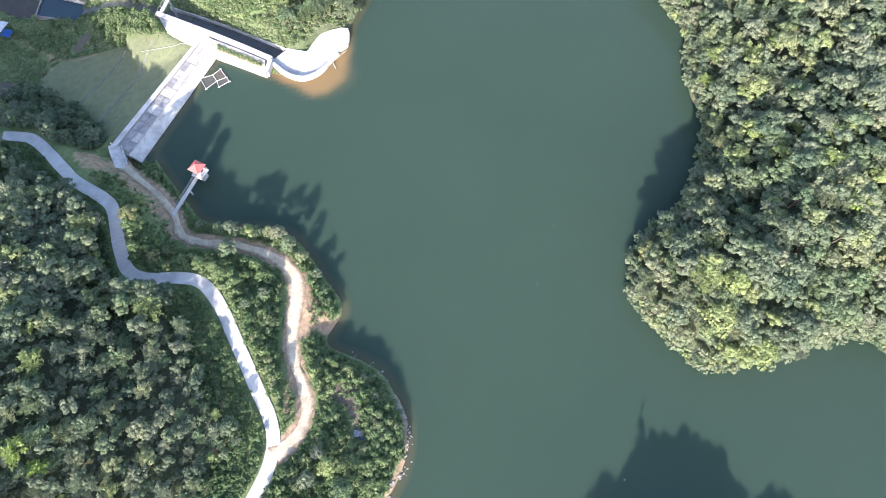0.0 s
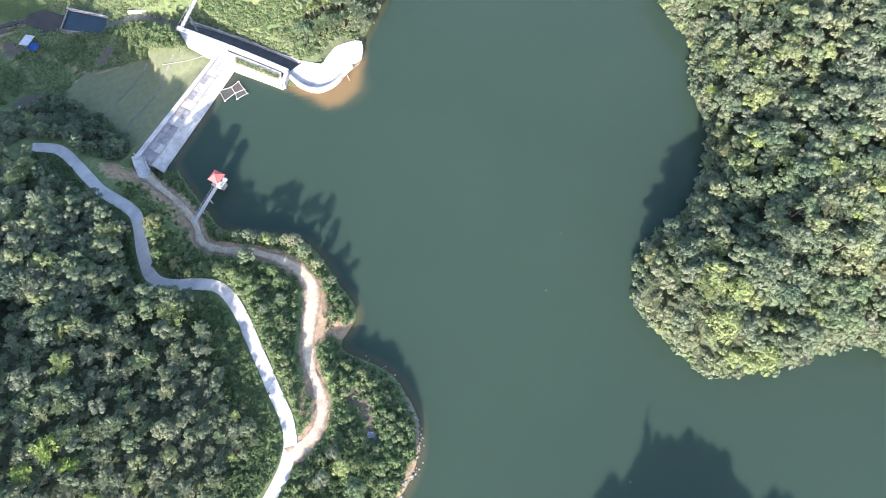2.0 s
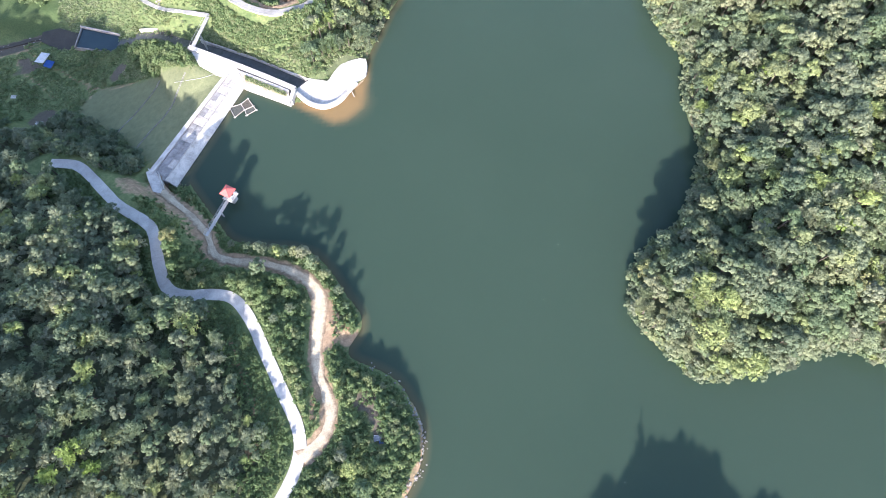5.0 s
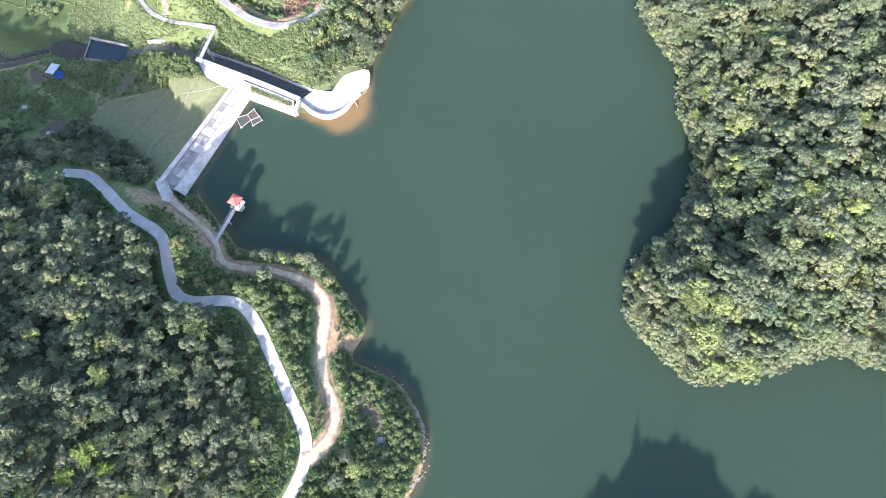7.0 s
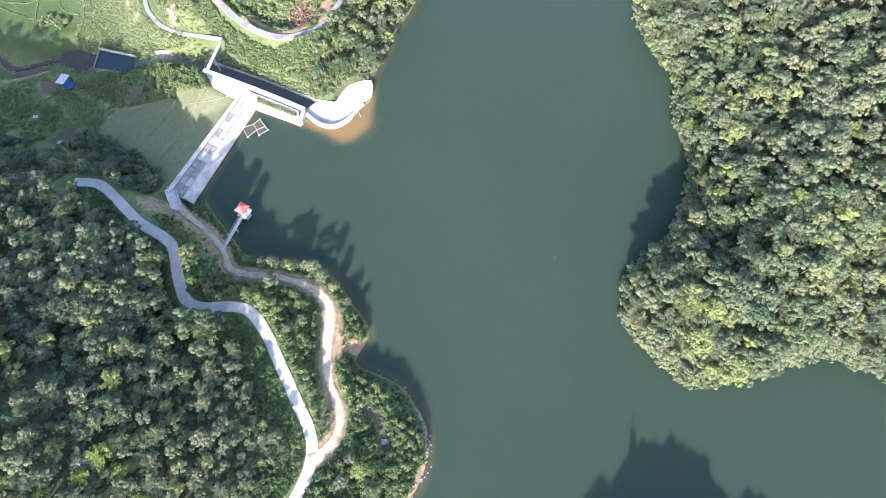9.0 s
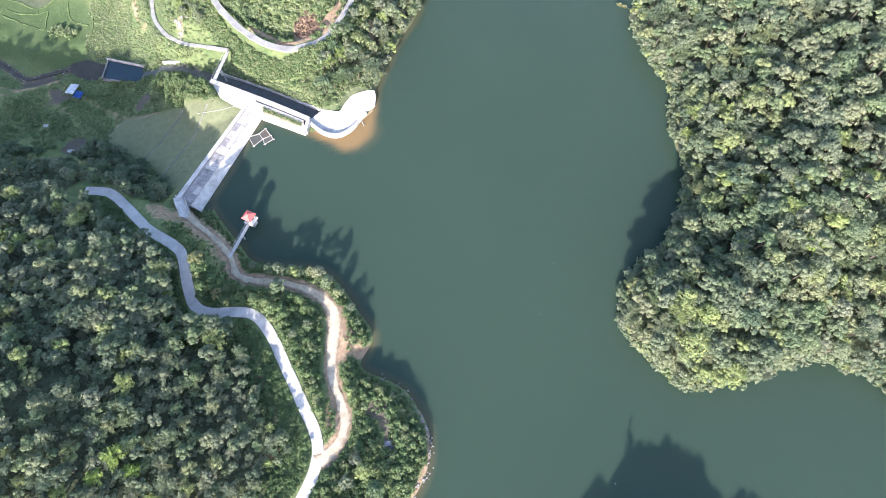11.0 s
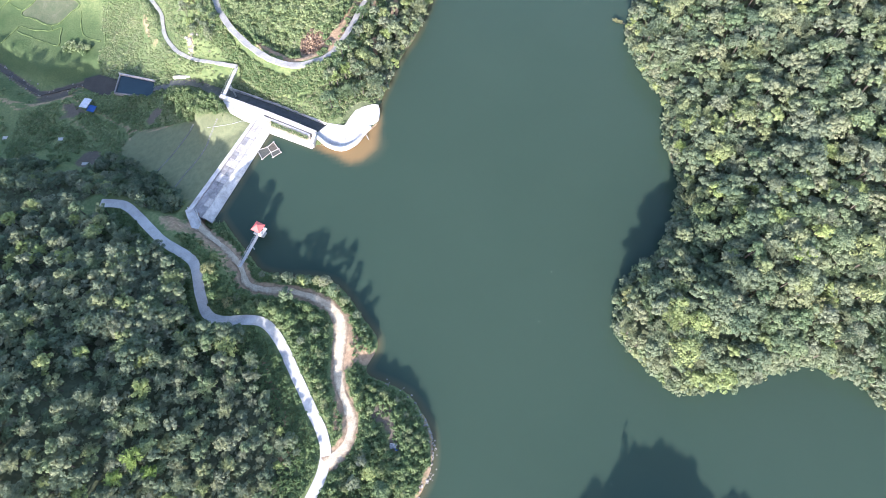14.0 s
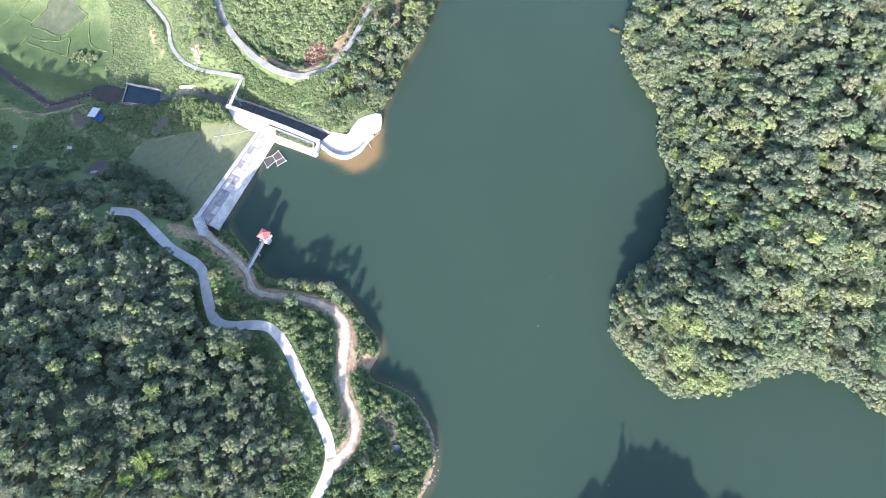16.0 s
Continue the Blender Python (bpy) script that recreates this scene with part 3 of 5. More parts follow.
# the lake
wet = (gwest < 3.5) & (gh.reshape(-1) < 1.6) | ((gwest <= 0) & (geast <= 60))
keep = wet[faces].all(axis=1)
used = np.unique(faces[keep])
index = np.full(len(gx), -1)
index[used] = np.arange(len(used))
lake_mesh = mesh_np("water", np.stack([gx[used], gy[used], np.zeros(len(used))], 1), index[faces[keep]], WATER, True)
attribute(lake_mesh, "depth", np.where(gwest[used] > -60, -gh[used], 5))
fan_far = near_line(gx[used], gy[used], np.vstack([SILT, SILT[:1]]))[0] * np.where(inside(gx[used], gy[used], SILT), 1, -1)
attribute(lake_mesh, "silt", ease(fan_far + 0.6 * rough_noise(gx[used], gy[used], 3, 5), -1.6, 2.2))
tagged(new("water", lake_mesh), "still murky green water of the reservoir", "water", kind="structure")


# ---- ways ----
def ribbon(name, line, width, material, lift=0.05, deep=0.45, wobble=0.0, crown=0.0):
    """A road body along a line: top, two sides and ends, with uneven edges."""
    d = np.gradient(line[:, :2], axis=0)
    d /= np.linalg.norm(d, axis=1)[:, None] + 1e-9
    side = np.stack([-d[:, 1], d[:, 0]], 1)
    n, run = len(line), np.arange(len(line))
    wide = width / 2 * np.ones(n) if np.isscalar(width) else np.asarray(width) / 2
    rows = []
    for u, low in ((1, deep), (1, 0), (0.5, -crown * 0.7), (0, -crown), (-0.5, -crown * 0.7), (-1, 0), (-1, deep)):
        reach = wide + wobble * rough_noise(run * 1.0, np.full(n, 9.0 * np.sign(u)), 2.3, 3) * (abs(u) == 1)
        p = line[:, :2] + side * (u * reach)[:, None]
        rows.append(np.column_stack([p, line[:, 2] + lift - low]))
    k = len(rows)
    verts = np.stack(rows, 1).reshape(-1, 3)
    i = np.arange(n * k).reshape(n, k)
    quads = np.stack([i[:-1, :-1], i[1:, :-1], i[1:, 1:], i[:-1, 1:]], -1).reshape(-1, 4)
    ends = [[i[0, j], i[0, j + 1], i[0, k - 2 - j], i[0, k - 1 - j]] for j in range(3)] + [[i[-1, k - 1 - j], i[-1, k - 2 - j], i[-1, j + 1], i[-1, j]] for j in range(3)]
    me = mesh_np(name, verts, np.vstack([quads, ends]), material)
    attribute(me, "across", np.tile([1.0, 1.0, 0.5, 0.0, 0.5, 1.0, 1.0], n))
    return new(name, me)


tagged(ribbon("road", ROAD, 2.9, ROAD_CONCRETE, 0.08, 0.5, 0.07), "pale concrete village road winding along the hillside", "road", kind="structure")
track_width = np.interp(np.arange(len(TRACK)), np.linspace(0, len(TRACK), 18), [2.6, 2.2, 1.8, 1.7, 1.8, 2.1, 2.0, 1.8, 1.8, 2.2, 3.0, 3.4, 3.2, 2.6, 2.3, 2.5, 2.8, 3.3])
tagged(ribbon("dirt_track", TRACK, track_width * 1.3, TRACK_DIRT, 0.02, 0.4, 0.7, 0.05), "light brown dirt track along the lake shore", "track", kind="structure")
tagged(ribbon("upper_road", LOOP, 2.15, OLD_ROAD, 0.08, 0.6, 0.18), "narrow pale concrete road curving round the northern hill", "road", kind="structure")
tagged(ribbon("lane", LANE, 1.5, LANE_CONCRETE, 0.08, 0.5, 0.16), "narrow pale concrete lane down to the fields", "lane", kind="structure")

# ---- the dam ----
CREST_Z = 2.2


def on_crest(a, s):
    """A place on the dam: metres along the crest and metres out towards the lake."""
    p = CREST_A + ALONG * a - DOWN * s * ((8.6 - 0.045 * a) / 9.6 if s > 0 else 1.0)
    return float(p[0]), float(p[1])


def strip(name, a0, a1, s0, s1, z0, z1, thick, material, parent=None, label="", bevel=0.05, skew=0.0):
    """A slab on the dam between two lines along the crest, from height z0 to z1 across it."""
    bm = bmesh.new()
    top = [(*on_crest(a0, s0), z0), (*on_crest(a1, s0), z0), (*on_crest(a1 + skew, s1), z1), (*on_crest(a0 + skew, s1), z1)]
    v = [bm.verts.new(p) for p in top] + [bm.verts.new((x, y, z - thick)) for x, y, z in top]
    for f in ((0, 1, 2, 3), (7, 6, 5, 4), (0, 4, 5, 1), (1, 5, 6, 2), (2, 6, 7, 3), (3, 7, 4, 0)):
        bm.faces.new([v[i] for i in f])
    if bevel:
        bmesh.ops.bevel(bm, geom=bm.edges[:], offset=bevel, segments=1, affect="EDGES")
    return part(name, bm, material, parent, label)


dam = tagged(empty("dam", *on_crest(19, 4), 0.0), "pale concrete dam crest with weathered slabs above the lake", "dam", kind="structure")
dam_base = dam.matrix_basis.inverted()


def on_dam(ob):
    ob.parent, ob.matrix_parent_inverse = dam, dam_base
    return ob


on_dam(strip("crest_kerb", -1.0, 39.5, 0.0, 1.75, CREST_Z + 0.25, CREST_Z + 0.25, 1.6, CONCRETE))
on_dam(strip("bed", -0.5, 39.0, 1.75, 6.7, CREST_Z - 0.12, CREST_Z - 0.2, 1.6, CONCRETE_OLD))
on_dam(strip("upstream_slab", -0.2, 38.0, 6.7, 9.6, CREST_Z + 0.02, 0.15, 1.4, CONCRETE))
on_dam(strip("kerb_lip", -0.4, 38.6, 1.6, 1.85, CREST_Z + 0.36, CREST_Z + 0.36, 0.6, CONCRETE_MID, bevel=0.03))
# small lip added to draw the shade line between bed and slab
on_dam(strip("shade_line_lip", -0.4, 17.5, 6.55, 6.8, CREST_Z + 0.16, CREST_Z + 0.16, 1.0, CONCRETE_MID, bevel=0.03))
slab_rng = np.random.default_rng(17)
for k in range(12):
    a = 0.4 + 3.15 * k
    for s0, s1 in ((1.95, 4.2), (4.26, 6.5)):
        rise = float(slab_rng.uniform(0.0, 0.13))
        skew = float(slab_rng.uniform(-0.12, 0.12))
        # weathered slabs at random; lower six rows coloured darker for the hill's shade too
        m = CONCRETE_OLD if slab_rng.uniform() < (0.62 if k < 6 else 0.1) else CONCRETE_MID if k < 6 or slab_rng.uniform() < 0.7 else CONCRETE
        on_dam(strip("slab", a, a + float(slab_rng.uniform(2.92, 3.07)), s0, s1, CREST_Z + rise, CREST_Z + rise - 0.05, 0.24, m, bevel=0.03, skew=skew))

# ---- foliage ----
def leaves(rng, centre, normal, size, long=1.55):
    """Sprays of leaves, one triangle each."""
    n = len(centre)
    normal = normal / (np.linalg.norm(normal, axis=1)[:, None] + 1e-9)
    any_way = rng.normal(size=(n, 3))
    u = np.cross(normal, any_way)
    u /= np.linalg.norm(u, axis=1)[:, None] + 1e-9
    v = np.cross(normal, u)
    size = size[:, None]
    droop = normal * size * 0.18
    verts = np.stack([centre - u * size * long / 2 - v * size * 0.55 - droop, centre + u * size * long / 2 - v * size * 0.45 - droop, centre + v * size * 0.75], 1).reshape(-1, 3)
    return verts, np.arange(3 * n).reshape(n, 3)


def crown_arrays(rng, radius, height, count, lobes, leaf, base=0.35, spread=0.72, lobe_size=0.40):
    """The leaves of one crown: several leafy lobes on a dome, with gaps between."""
    k = lobes
    turn = rng.uniform(0, 2 * np.pi) + np.arange(k) * 2.4 + rng.normal(0, 0.25, k)
    out = radius * spread * np.sqrt((np.arange(k) + 0.3) / k) * rng.uniform(0.8, 1.15, k)
    up = height * (base + (1 - base - 0.12) * (1 - 0.75 * (out / radius) ** 2)) * rng.uniform(0.86, 1.08, k)
    centre = np.stack([out * np.cos(turn), out * np.sin(turn), up], 1)
    size = radius * lobe_size * rng.uniform(0.7, 1.25, k)
    pick = rng.choice(k, count, p=size**2 / (size**2).sum())
    way = rng.normal(size=(count, 3))
    way[:, 2] = np.abs(way[:, 2]) * 1.0 - 0.12
    way /= np.linalg.norm(way, axis=1)[:, None]
    r = size[pick] * rng.uniform(0.78, 1.06, count)
    p = centre[pick] + way * r[:, None] * np.array((1, 1, 0.8))
    tilt = way + rng.normal(0, 0.27, (count, 3)) + np.array((0, 0, 0.2))
    return leaves(rng, p, tilt, leaf * rng.uniform(0.6, 1.35, count)), centre, size


def feather_arrays(rng, radius, height, branches, per, leaf):
    """A crown of arching branches that radiate from the top, with narrow sprays on both sides."""
    turn = np.arange(branches) * 2.4 + rng.normal(0, 0.2, branches)
    rise = np.radians(np.linspace(72, 2, branches) + rng.normal(0, 8, branches))
    way = np.stack([np.cos(turn) * np.cos(rise), np.sin(turn) * np.cos(rise), np.sin(rise)], 1)
    length = radius * rng.uniform(0.75, 1.2, branches)
    pick = np.repeat(np.arange(branches), per)
    n = len(pick)
    f = np.sqrt(rng.uniform(0.03, 1.0, n))
    start = np.array((0, 0, height * 0.68)) + rng.normal(0, 0.12 * radius, (branches, 3))
    p = start[pick] + way[pick] * (length[pick] * f)[:, None] + rng.normal(0, 0.10 * radius, (n, 3))
    p[:, 2] -= 0.28 * length[pick] * f**2
    tilt = np.cross(way[pick], np.cross((0, 0, 1.0), way[pick])) + (0, 0, 0.5) + rng.normal(0, 0.35, (n, 3))
    return leaves(rng, p, tilt, leaf * rng.uniform(0.7, 1.3, n), 2.4), start + way * length[:, None] * 0.8


def trunk_arrays(rng, radius, height, centre):
    """A tapered, slightly bent trunk with limbs up into the lobes."""
    verts, quads = [], []

    def limb(a, b, ra, rb, sides=5, steps=3):
        a, b = np.array(a), np.array(b)
        d = (b - a) / (np.linalg.norm(b - a) + 1e-9)
        u = np.cross(d, (0.3, 0.8, 0.1))
        u /= np.linalg.norm(u)
        v = np.cross(d, u)
        start = len(verts)
        bend = rng.normal(0, 0.05, 3) * np.linalg.norm(b - a)
        for j in range(steps + 1):
            f = j / steps
            c, r = a + (b - a) * f + bend * math.sin(math.pi * f), ra + (rb - ra) * f
            verts.extend(c + r * (math.cos(2 * math.pi * q / sides) * u + math.sin(2 * math.pi * q / sides) * v) for q in range(sides))
        for j in range(steps):
            for q in range(sides):
                o, w = start + j * sides, (q + 1) % sides
                quads.append((o + q, o + w, o + sides + w, o + sides + q))

    top = height * 0.62
    limb((0, 0, -0.5), (0, 0, top), 0.035 * height, 0.018 * height)
    for c in centre[:: max(1, len(centre) // 6)]:
        f = rng.uniform(0.45, 0.95)
        limb((0, 0, top * f), c * np.array((0.9, 0.9, 0.95)), 0.014 * height, 0.006 * height, 4, 2)
    return np.array(verts), np.array(quads)


def tree_kind(seed, radius, height, count, lobes, leaf, **more):
    rng = np.random.default_rng(seed)
    if more.pop("feather", False):
        (lv, lq), centre = feather_arrays(rng, radius, height, lobes, count // lobes, leaf)
    else:
        (lv, lq), centre, _ = crown_arrays(rng, radius, height, count, lobes, leaf, **more)
    tv, tq = trunk_arrays(rng, radius, height, centre)
    ring = np.array([(math.cos(a), math.sin(a), 0) for a in (0, 2.1, 4.2)])
    pole = np.vstack([ring * 0.035 * height + (0, 0, -0.5), ring * 0.024 * height + (0.04 * height, 0, height * 0.4), ring * 0.012 * height + (0.02 * height, 0, height * 0.72)])
    joints = np.array([(r + i, r + (i + 1) % 3, r + 3 + (i + 1) % 3, r + 3 + i) for r in (0, 3) for i in range(3)])
    return {"leaf": (lv, lq), "wood": (tv, tq), "pole": (pole, joints)}


# broad, rounded crowns; lighter plantation crowns; feathery ones
KINDS = [
    tree_kind(11, 2.6, 7.0, 987, 20, 0.276, spread=0.8, lobe_size=0.29), tree_kind(12, 2.2, 7.5, 841, 16, 0.267, spread=0.8, lobe_size=0.31), tree_kind(13, 3.0, 7.5, 1155, 26, 0.285, spread=0.82, lobe_size=0.26),
    tree_kind(14, 1.9, 6.5, 674, 12, 0.259, spread=0.78, lobe_size=0.33), tree_kind(15, 2.4, 8.0, 866, 20, 0.249, spread=0.88, lobe_size=0.25),
    tree_kind(16, 2.8, 6.5, 1035, 30, 0.249, spread=0.92, lobe_size=0.21), tree_kind(17, 2.0, 8.0, 722, 14, 0.249, base=0.5, spread=0.8, lobe_size=0.30),
    tree_kind(18, 3.2, 8.0, 1204, 30, 0.285, spread=0.84, lobe_size=0.25),
    tree_kind(19, 2.3, 7.0, 746, 22, 0.214, feather=True), tree_kind(20, 1.9, 6.5, 626, 18, 0.205, feather=True), tree_kind(21, 2.6, 7.5, 841, 26, 0.223, feather=True),
]
PLAIN = [tree_kind(95 + k, 2.5, 7.4, 210, 14, 0.66, spread=0.8, lobe_size=0.32) for k in range(4)]
BUSHY = [tree_kind(60 + k, 2.2, 5.6, 520, 20, 0.31, base=0.08, spread=0.8, lobe_size=0.32) for k in range(4)]
HILL_KINDS = [KINDS[k] for k in (0, 1, 3, 4, 5, 6, 8, 9, 10, 8, 9)]
SHRUBS = [tree_kind(30 + k, 1.0, 1.3 + 0.2 * (k % 3), 84, 6, 0.29, base=0.15, lobe_size=0.43) for k in range(5)]
TUFTS = [tree_kind(40 + k, 0.7, 0.6, 36, 4, 0.26, base=0.1, lobe_size=0.5) for k in range(4)]


def scatter(x0, x1, y0, y1, gap, seed, allowed):
    """Places at least gap apart (darts on a jittered grid), where allowed(x, y) says yes."""
    rng = np.random.default_rng(seed)
    xs, ys = np.meshgrid(np.arange(x0, x1, gap), np.arange(y0, y1, gap * 0.88))
    xs = xs + (np.arange(xs.shape[0])[:, None] % 2) * gap / 2
    x = (xs + rng.uniform(-0.36, 0.36, xs.shape) * gap).ravel()
    y = (ys + rng.uniform(-0.36, 0.36, ys.shape) * gap).ravel()
    ok = allowed(x, y, rng)
    return x[ok], y[ok]


def way_gap(x, y):
    """Metres to the nearest road edge, lane, track, dam, channel."""
    return np.minimum.reduce([near_line(x, y, ROAD)[0] - 1.6, near_line(x, y, TRACK)[0] - 1.3, near_line(x, y, LOOP)[0] - 1.6, near_line(x, y, LANE)[0] - 1.2])


WEST_OF_ROAD = np.vstack([ROAD[:, :2], [(-60, -200), (-400, -200), (-400, 110), (-118, 112), (-112, 100)]])


def stand(name, places, kinds, scale, seed, label, category, leaf_material, tint=(0.0, 1.0), low=0.0, wood=True, sizes=None, flat=1.0):
    """A stand of trees or shrubs too many to count, joined into one object."""
    rng = np.random.default_rng(seed)
    x, y = places
    h = land(x, y)[0]
    lv, lq, lt, at = [], [], [], 0
    wv, wq, wat = [], [], 0
    for k, (px, py, pz) in enumerate(zip(x, y, h)):
        kind = kinds[rng.integers(len(kinds))]
        s, a = rng.uniform(*scale), rng.uniform(0, 2 * math.pi)
        s = s if sizes is None else sizes[k]
        m = np.array([[math.cos(a), -math.sin(a), 0], [math.sin(a), math.cos(a), 0], [0, 0, flat * rng.uniform(0.85, 1.15)]]) * s
        v, q = kind["leaf"]
        lv.append(v @ m.T + (px, py, pz - low))
        lq.append(q + at)
        at += len(v)
        lt.append(np.full(len(v), min(rng.uniform(*tint), 0.995)))
        if wood:
            v, q = kind["pole"]
            wv.append(v @ m.T + (px, py, pz - low))
            wq.append(q + wat)
            wat += len(v)
    me = mesh_np(name, np.vstack(lv), np.vstack(lq), leaf_material)
    attribute(me, "tint", np.concatenate(lt))
    crowns = tagged(new(name, me), label, category, kind="stuff")
    if wood:
        ob = new("trunks", mesh_np("trunks", np.vstack(wv), np.vstack(wq), BARK))
        ob.parent = crowns
        tagged(ob, kind="stuff")
    return crowns


KIND_MESHES = []
for kind in KINDS:
    leaf_me, wood_me = mesh_np("crown", *kind["leaf"], LEAVES), mesh_np("trunk", *kind["wood"], BARK)
    attribute(leaf_me, "tint", np.zeros(len(kind["leaf"][0])))
    attribute(leaf_me, "single", np.ones(len(kind["leaf"][0])))
    KIND_MESHES.append((leaf_me, wood_me))


def plant(x, y, z, k, s, turn, label, group):
    """One tree as a thing: trunk and crown."""
    tree = empty("tree", x, y, z, turn)
    tree.scale = (s, s, s)
    for name, me in (("trunk", KIND_MESHES[k][1]), ("crown", KIND_MESHES[k][0])):
        ob = new(name, me)
        ob.parent = tree
    return tagged(tree, label, "tree", group)


def west_wood(x, y, rng):
    h, west, _, _ = land(x, y)
    gap = near_line(x, y, ROAD)[0] - 1.6
    return (west > 2) & (y > -6) & (x > -125 - 0.30 * np.maximum(y, 0) - 14 * ease(y, 30, 55)) & inside(x, y, WEST_OF_ROAD) & (gap > 2.6 + 4.2 * (1 - ease(y, 42, 50)) * (x > -66) + 2.2 * rough_noise(x, y, 9, 8)) & (rough_noise(x, y, 11, 12) > -0.72)


wx, wy = scatter(-185, -32, -14, 108, 2.85, 21, west_wood)
near_w = (wx > -73) & (wy > -8) & (wy < 82)
for k, (x, y, z) in enumerate(zip(wx[near_w], wy[near_w], land(wx[near_w], wy[near_w])[0])):
    r = np.random.default_rng(1000 + k)
    kind = int(r.choice((0, 1, 3, 4, 5, 6, 8, 9, 10, 8, 9)))
    plant(x, y, z, kind, r.uniform(0.55, 1.05) * (0.76 + 0.24 * float(ease(-x, 50, 68))), r.uniform(0, 360), "leafy olive-green tree in the dense wood above the road", "trees on the hillside above the road")
stand("wooded_hillside", (wx[~near_w], wy[~near_w]), HILL_KINDS, (0.5, 1.05), 22, "dense dark green trees on the shaded hillside", "woods", LEAVES)


def hill_floor(x, y, rng):
    return (land(x, y)[1] > 3) & (x > -134 - 0.32 * np.maximum(y, 0)) & inside(x, y, WEST_OF_ROAD) & (near_line(x, y, ROAD)[0] > 4.5 + 5.5 * (y < 44) * (x > -66))


stand("hill_undergrowth", scatter(-170, -34, -6, 106, 3.5, 65, hill_floor), SHRUBS, (0.9, 1.6), 66, "dull green undergrowth below the trees of the hillside", "undergrowth", LEAVES, tint=(0.1, 0.6), wood=False)


def east_wood(x, y, rng):
    _, _, east, _ = land(x, y)
    return (east > 0.2) & (x < 110 + 0.40 * y) & (y < 186)


ex, ey = scatter(40, 225, 2, 205, 3.9, 23, east_wood)
near_e = (ey < 58) & (ex < 84)
for k, (x, y, z) in enumerate(zip(ex[near_e], ey[near_e], land(ex[near_e], ey[near_e])[0])):
    r = np.random.default_rng(5000 + k)
    plant(x, y, z, int(r.integers(len(KINDS))), r.uniform(0.9, 1.35), r.uniform(0, 360), "broad sunlit green tree on the wooded peninsula", "trees on the peninsula")
stand("wooded_peninsula", (ex[~near_e], ey[~near_e]), KINDS, (0.85, 1.4), 24, "dense sunlit green trees covering the far shore", "woods", LEAVES)


def south_wood(x, y, rng):
    south = land(x, y)[3]
    return (south > 0.5) & (south < 17) & (x - 0.3057 * y > 26)


# the skyline of the southern wood: how far its shade reaches, by the place across the sun's way
SHADE_U = [26, 31.7, 33.8, 36.4, 38.2, 39.4, 42.7, 45.5, 51.0, 53.7, 61.2, 63.4, 66.1, 73.1, 76.0, 82.7, 100]
SHADE_Y = [-16, -3.0, 2.2, -0.5, 1.9, 4.0, 9.2, 11.0, 11.1, 7.6, 3.1, -0.5, -5.0, -4.2, -7.0, -5.2, -14]
sx, sy = scatter(0, 84, -66, -14, 2.3, 25, south_wood)
south_z = land(sx, sy)[0]
reach = (np.interp(sx - 0.3057 * sy, SHADE_U, SHADE_Y) - sy) / 2.43 - south_z
fit = (reach > 3.0) & (reach < 15)
south_size = reach[fit] / 7.6 * np.random.default_rng(29).uniform(0.8, 1.0, int(fit.sum()))
stand("southern_wood", (sx[fit], sy[fit]), PLAIN, (0.9, 1.3), 26, "tall trees on the southern shore that shade the water", "woods", LEAVES, sizes=south_size)


def crest_wood(x, y, rng):
    return (land(x, y)[0] > 8) & (rng.uniform(0, 1, len(x)) < 0.8)


stand("crest_trees", scatter(-268, -176, 14, 58, 3.8, 83, crest_wood), PLAIN, (0.3, 0.65), 84, "trees along the crest of the western hill", "woods", LEAVES)


def north_wood(x, y, rng):
    _, west, _, _ = land(x, y)
    return (west > 1.0) & (x > -52) & (y > 118) & (np.minimum.reduce([near_line(x, y, p)[0] for p in SCARS[:2]]) > 1.8) & (way_gap(x, y) > 1.6) & (near_line(x, y, np.vstack([APRON_PLAN, APRON_PLAN[:1]]))[0] > 2.4) & ~inside(x, y, APRON_PLAN) & ((spot(x, y, -22, 150, 14, 32, -22) > 0.3) | ((near_line(x, y, LOOP)[0] > 5) & (y > 165) & (rng.uniform(0, 1, len(x)) < 0.6)))


def north_shore(x, y, rng):
    west = land(x, y)[1]
    return (west > -0.4) & (west < 5) & (y > 128) & (y < 190) & (x > -34) & (near_line(x, y, np.vstack([APRON_PLAN, APRON_PLAN[:1]]))[0] > 2.2)


stand("waterside_trees", scatter(-34, 10, 126, 192, 2.4, 85, north_shore), BUSHY, (0.55, 0.95), 86, "leafy trees leaning over the northern waterline", "trees", LEAVES, tint=(0.3, 1.0), wood=False)
nx_, ny_ = scatter(-60, 20, 115, 215, 3.7, 27, north_wood)
stand("northern_wood", (nx_, ny_), KINDS, (0.75, 1.15), 28, "dense green trees along the northern shore", "woods", LEAVES, tint=(0.3, 1.0))


# weeds and shrubs
def scrub_ok(x, y, rng):
    h, west, east, _ = land(x, y)
    s = (x - CREST_A[0]) * DOWN[0] + (y - CREST_A[1]) * DOWN[1]
    a = (x - CREST_A[0]) * ALONG[0] + (y - CREST_A[1]) * ALONG[1]
    lawn_here = inside(a, s, LAWN_PLAN) | ((s > -12) & (s < 1) & (a > -4) & (a < 40))
    return (west > 0.7) & (way_gap(x, y) > 0.8) & ~lawn_here & ~inside(x, y, DECK_PLAN) & ~inside(x, y, APRON_PLAN + np.sign(APRON_PLAN - (-33, 118)) * 0.7) & (near_line(x, y, CHANNEL)[0] > 4.4) & (near_line(x, y, STREAM)[0] > 2.2) & (soil_at(x, y) < 0.3)


